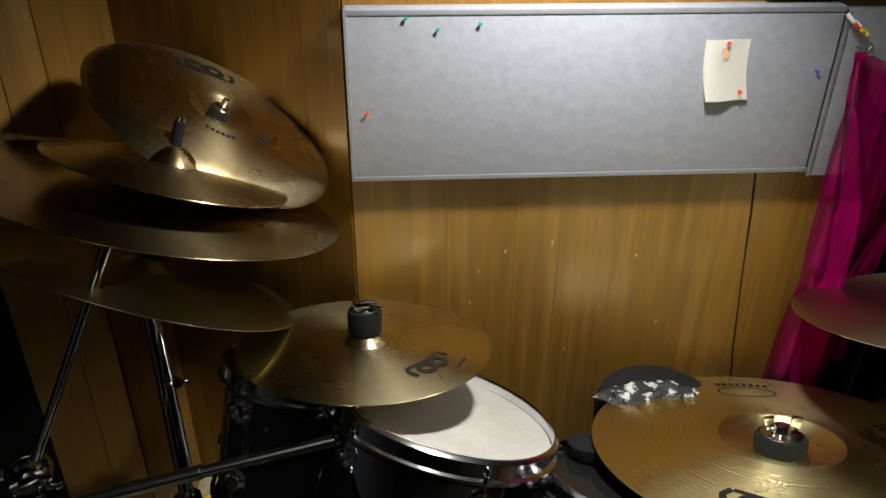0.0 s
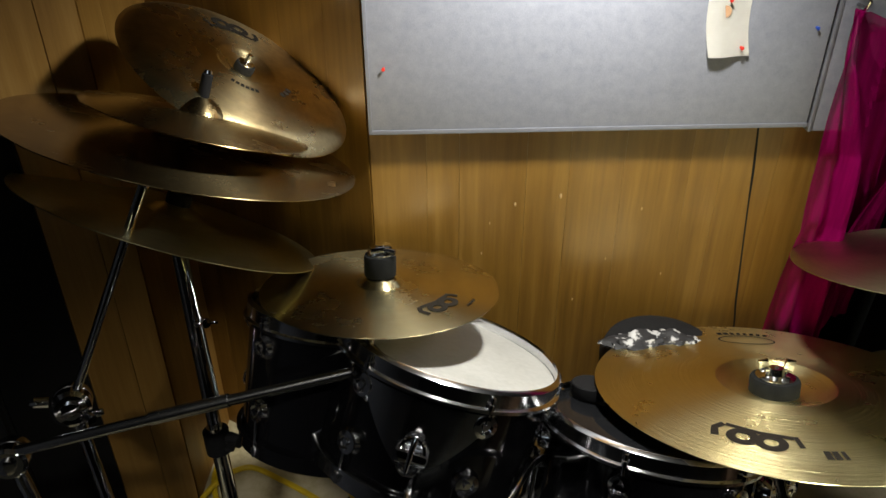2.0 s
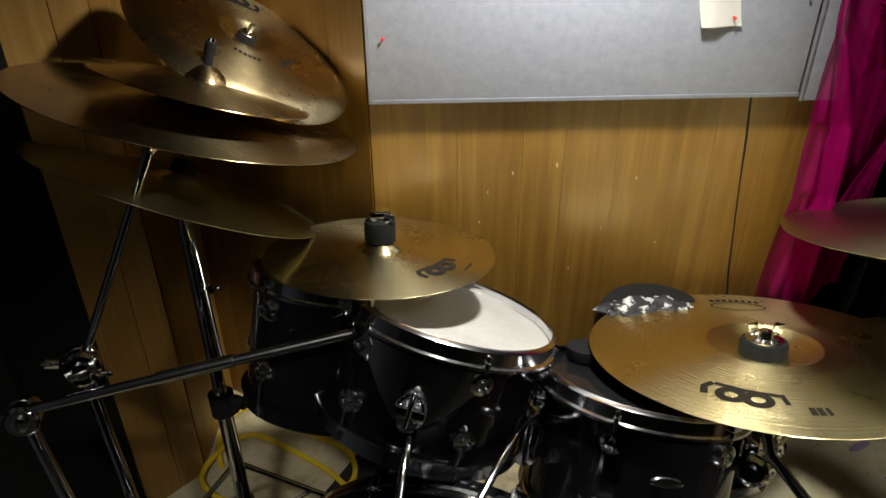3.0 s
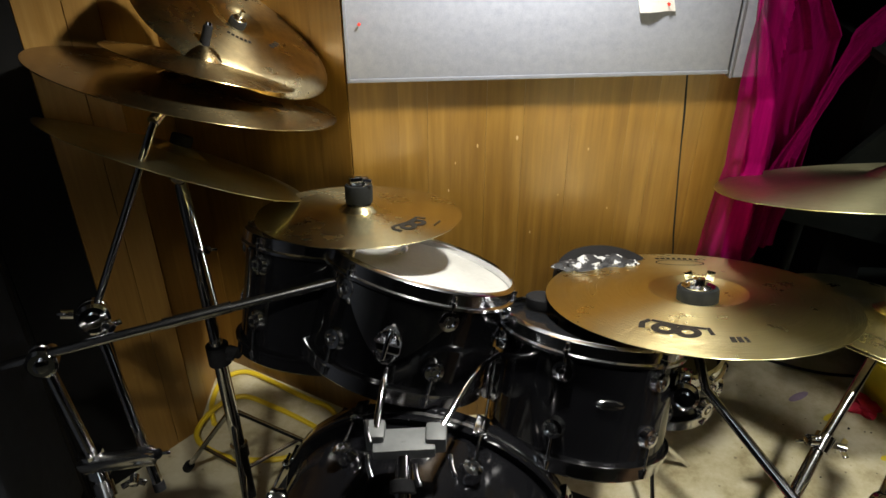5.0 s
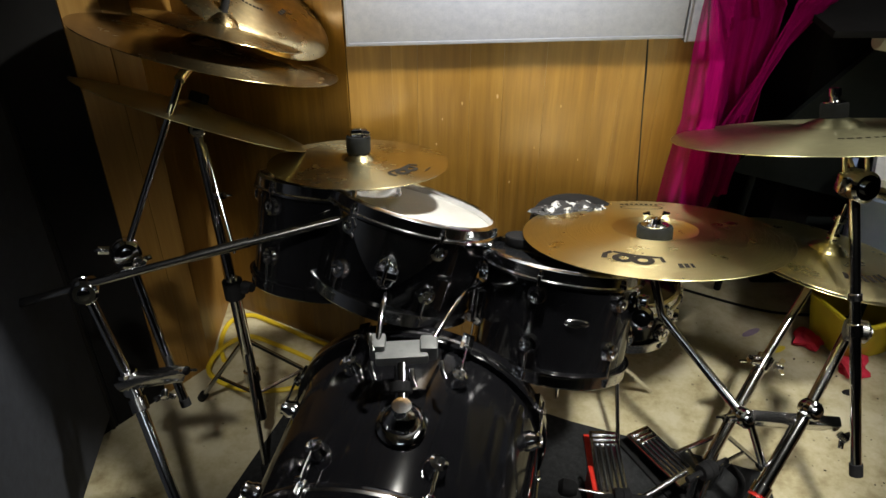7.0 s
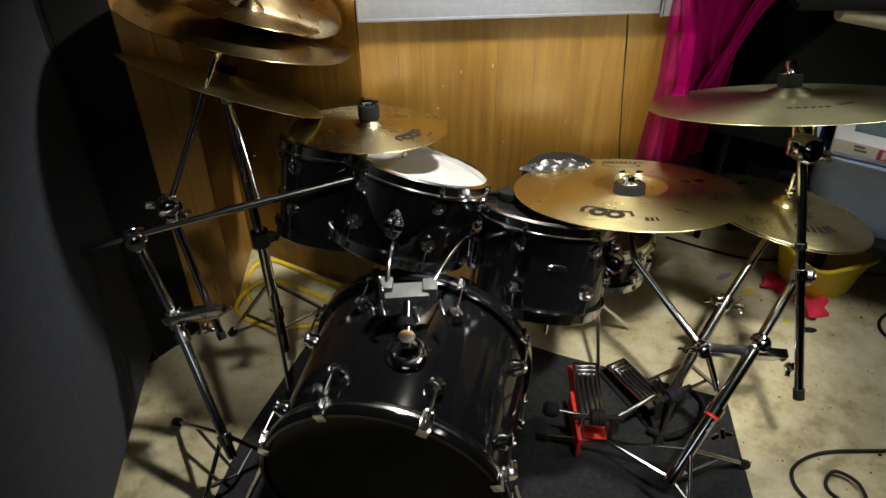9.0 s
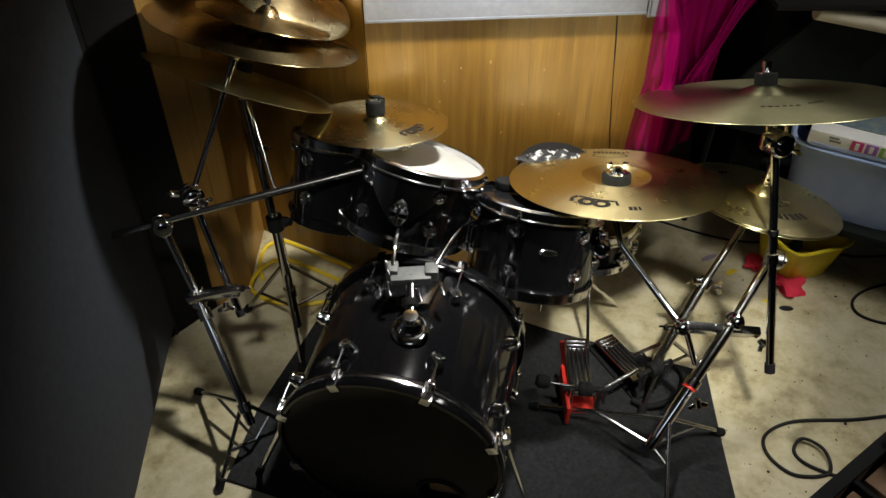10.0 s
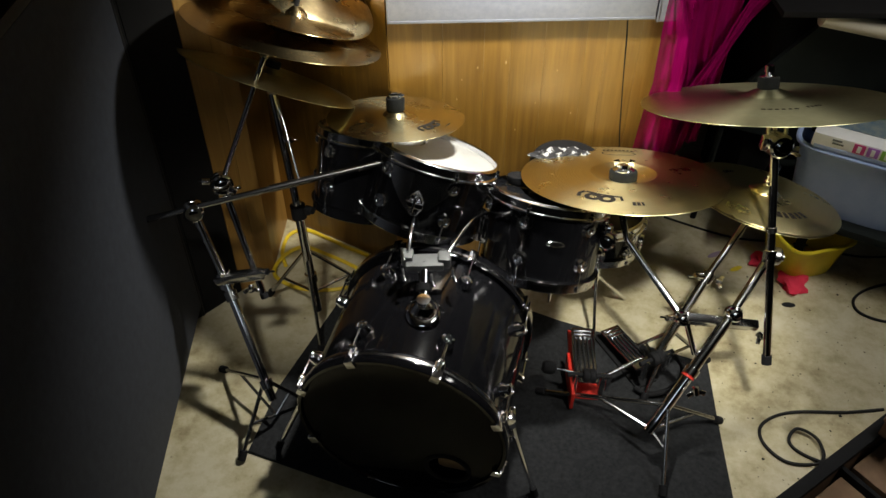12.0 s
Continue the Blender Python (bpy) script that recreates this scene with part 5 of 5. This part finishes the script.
for bx_, bz_, bw_ in bars_:
    part("print_bar", box((bx_, -0.1362, bz_), (bw_, 0.002, 0.006), None, 0.0004), M_GREY, game, local=True)
for k, (cc, dx, dy) in enumerate((((0.6, 0.03, 0.02), 0.09, -0.03), ((0.10, 0.35, 0.06), -0.06, 0.06), ((0.55, 0.42, 0.03), 0.02, 0.09))):
    part("picture_patch", box((dx, dy, 0.058), (0.07, 0.045, 0.002), Matrix.Rotation(0.5 * k, 4, "Z"), 0.0004), plain(f"patch_{'abc'[k]}", cc, tuple(q * 0.6 for q in cc), 0.4), game, local=True)
ybin, _ = bin_box("bucket", (1.36, 1.30, 0.001), (0.26, 0.24, 0.17), Matrix.Rotation(0.3, 4, "Z"), M_YELLOWBIN, "yellow plastic tub standing on the floor", 0.75)


def rag(name, c, s, label, n=22):
    bm = bmesh.new()
    bmesh.ops.create_icosphere(bm, subdivisions=3, radius=s)
    for v in bm.verts:
        q = noise.noise(v.co * (1.6 / s) + Vector(c) * 7)
        v.co *= 1 + 0.75 * q
        v.co.z = max(0.0, v.co.z * 0.45 + s * 0.22)
    bm.transform(Matrix.Translation(c))
    o_ = part(name, bm, plain("cloth_" + name, (0.50, 0.012, 0.04), (0.66, 0.03, 0.07), 0.85, scale=60))
    return tagged(o_, label, "cloth")


rag("red_cloth", (1.305, 1.165, 0.001), 0.050, "crumpled red cloth dropped on the floor by the tub")
rag("red_glove", (1.225, 1.285, 0.001), 0.042, "crumpled red glove on the floor beside the tub")
part_o = part("dark_scrap", lathe([(0, 0.004), (0.016, 0.003), (0.020, 0.0005), (0, 0.0005)], 9, Matrix.Translation((1.262, 1.062, 0.0)) @ Matrix.Diagonal((1.3, 0.7, 1, 1))), M_RUBBER)
tagged(part_o, "small dark scrap lying on the floor", "scrap")

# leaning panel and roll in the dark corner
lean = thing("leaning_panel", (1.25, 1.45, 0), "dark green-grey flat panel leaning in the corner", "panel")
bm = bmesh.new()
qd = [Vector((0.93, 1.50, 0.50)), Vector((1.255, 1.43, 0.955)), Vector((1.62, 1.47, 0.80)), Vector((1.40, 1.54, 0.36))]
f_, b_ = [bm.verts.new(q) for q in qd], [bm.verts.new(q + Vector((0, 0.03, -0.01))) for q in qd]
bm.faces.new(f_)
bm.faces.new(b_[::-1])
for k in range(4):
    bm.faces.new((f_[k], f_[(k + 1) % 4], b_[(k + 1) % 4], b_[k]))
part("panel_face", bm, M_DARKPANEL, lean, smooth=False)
part("rear_strut", tube([Vector((1.25, 1.56, 0.60)), Vector((1.25, 1.75, 0.0))], 0.015), M_DARKPANEL, lean)
part("front_strut", tube([Vector((1.02, 1.52, 0.52)), Vector((1.02, 1.56, 0.0))], 0.012), M_DARKPANEL, lean)
part("edge_strip", tube([qd[0] + Vector((-0.05, 0, -0.06)), qd[0] + Vector((-0.16, 0.02, -0.21))], 0.003), M_STEEL, lean)
roll = part("paper_roll", lathe([(0, 0), (0.026, 0), (0.028, 0.003), (0.028, 0.30), (0.026, 0.303), (0, 0.303)], 24, aim((1.19, 1.40, 0.945), (1.52, 1.40, 0.880))), M_ROLL)
tagged(roll, "cream rolled sheet lying on the shelf top", "roll")
rack = thing("dark_cabinet", (1.55, 1.75, 0), "black cabinet in the unlit corner under an added light-blocking box", "cabinet")
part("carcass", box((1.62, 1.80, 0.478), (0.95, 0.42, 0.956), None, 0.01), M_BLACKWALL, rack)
# Upper box added to keep lamp light off the dark corner.
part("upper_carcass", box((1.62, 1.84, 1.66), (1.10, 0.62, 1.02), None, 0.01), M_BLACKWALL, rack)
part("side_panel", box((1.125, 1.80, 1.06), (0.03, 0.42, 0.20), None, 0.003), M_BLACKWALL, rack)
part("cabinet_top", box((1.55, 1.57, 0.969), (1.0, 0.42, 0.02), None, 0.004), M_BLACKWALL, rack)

# road case in the near corner
case = thing("road_case", (1.3, 0.2, 0), "black open road case with bare wood inside", "case")
cm = Matrix.Rotation(0.62, 4, "Z")
cc = Vector((1.33, 0.13, 0.0))
for lx, ly, sx, sy, nm in ((0, 0.24, 0.80, 0.018, "long_side"), (0, -0.24, 0.80, 0.018, "long_side"), (-0.391, 0, 0.018, 0.462, "short_side"), (0.391, 0, 0.018, 0.462, "short_side")):
    part(nm, box(cc + cm @ Vector((lx, ly, 0.135)), (sx, sy, 0.25), cm, 0.003), M_CASEWOOD, case)
for lx, ly, sx, sy in ((0, 0.24, 0.82, 0.034), (0, -0.24, 0.82, 0.034), (-0.391, 0, 0.034, 0.446), (0.391, 0, 0.034, 0.446)):
    part("edging", box(cc + cm @ Vector((lx, ly, 0.262)), (sx, sy, 0.024), cm, 0.004), M_RUBBER, case)
for lx in (-0.13, 0.13):
    part("divider", box(cc + cm @ Vector((lx, 0, 0.12)), (0.014, 0.462, 0.21), cm, 0.002), M_RUBBER, case)
part("bottom", box(cc + Vector((0, 0, 0.012)), (0.764, 0.462, 0.016), cm, 0.002), M_RUBBER, case)
for k, lx in enumerate((-0.25, 0.0, 0.25)):
    part("inner_block", box(cc + cm @ Vector((lx, 0.14, 0.155)), (0.20, 0.15, 0.12), cm, 0.004), M_CASEWOOD, case)
crate = thing("wooden_box", (1.365, 0.345, 0.275), "flat worn brown wooden box lying on the road case", "box")
part("box_body", box((1.365, 0.345, 0.303), (0.32, 0.15, 0.056), Matrix.Rotation(0.62, 4, "Z"), 0.004), M_CASEWOOD, crate)
part("box_lid", box((1.365, 0.345, 0.337), (0.33, 0.16, 0.012), Matrix.Rotation(0.62, 4, "Z"), 0.003), M_CASEWOOD, crate)
yp = part("yellow_pouch", box((1.36, 0.395, 0.362), (0.085, 0.075, 0.038), Matrix.Rotation(0.4, 4, "Z"), 0.013), M_YELLOWBIN)
tagged(yp, "small bright yellow pouch lying on the wooden box", "pouch")

for nm_, at_, r_, sq_ in (("yellow", (1.12, 1.25), 0.022, 0.5), ("violet", (1.06, 1.33), 0.030, 0.4), ("yellow", (1.20, 1.10), 0.010, 0.8)):
    o = part("paint_spot", lathe([(0, 0.0012), (r_ * 0.8, 0.0012), (r_, 0.0004)], 11, Matrix.Translation((*at_, 0)) @ Matrix.Rotation(0.5, 4, "Z") @ Matrix.Diagonal((1.3, sq_, 1, 1))), M_YELLOWBIN if nm_ == "yellow" else plain("violet_paint", (0.22, 0.16, 0.25), (0.30, 0.23, 0.33), 0.6))
    tagged(o, f"small dried {nm_} paint spot on the concrete floor", "paint spot", "paint spots")


# flecks of grit and dirt trodden into the floor
def floor_grit():
    r_ = random.Random(21)
    bm = bmesh.new()
    for _ in range(260):
        x, y, q = r_.uniform(0.80, 1.75), r_.uniform(-0.25, 1.25), r_.uniform(0.0012, 0.0032) * (2.2 if r_.random() < 0.12 else 1)
        a0, st = r_.uniform(0, 6.28), r_.uniform(0.45, 1.0)
        ring = []
        for i in range(6):
            a = 6.2832 * i / 6
            u, v = q * math.cos(a) * r_.uniform(0.7, 1.3), q * st * math.sin(a) * r_.uniform(0.7, 1.3)
            ring.append(bm.verts.new((x + u * math.cos(a0) - v * math.sin(a0), y + u * math.sin(a0) + v * math.cos(a0), 0.0008)))
        tip = bm.verts.new((x, y, 0.0008 + q * 0.4))
        for i in range(6):
            bm.faces.new((ring[i], ring[(i + 1) % 6], tip))
    o = part("floor_grit", bm, M_RUBBER, smooth=False)
    tagged(o, "small dark flecks of dirt scattered on the pale floor", "dirt", kind="stuff")


floor_grit()
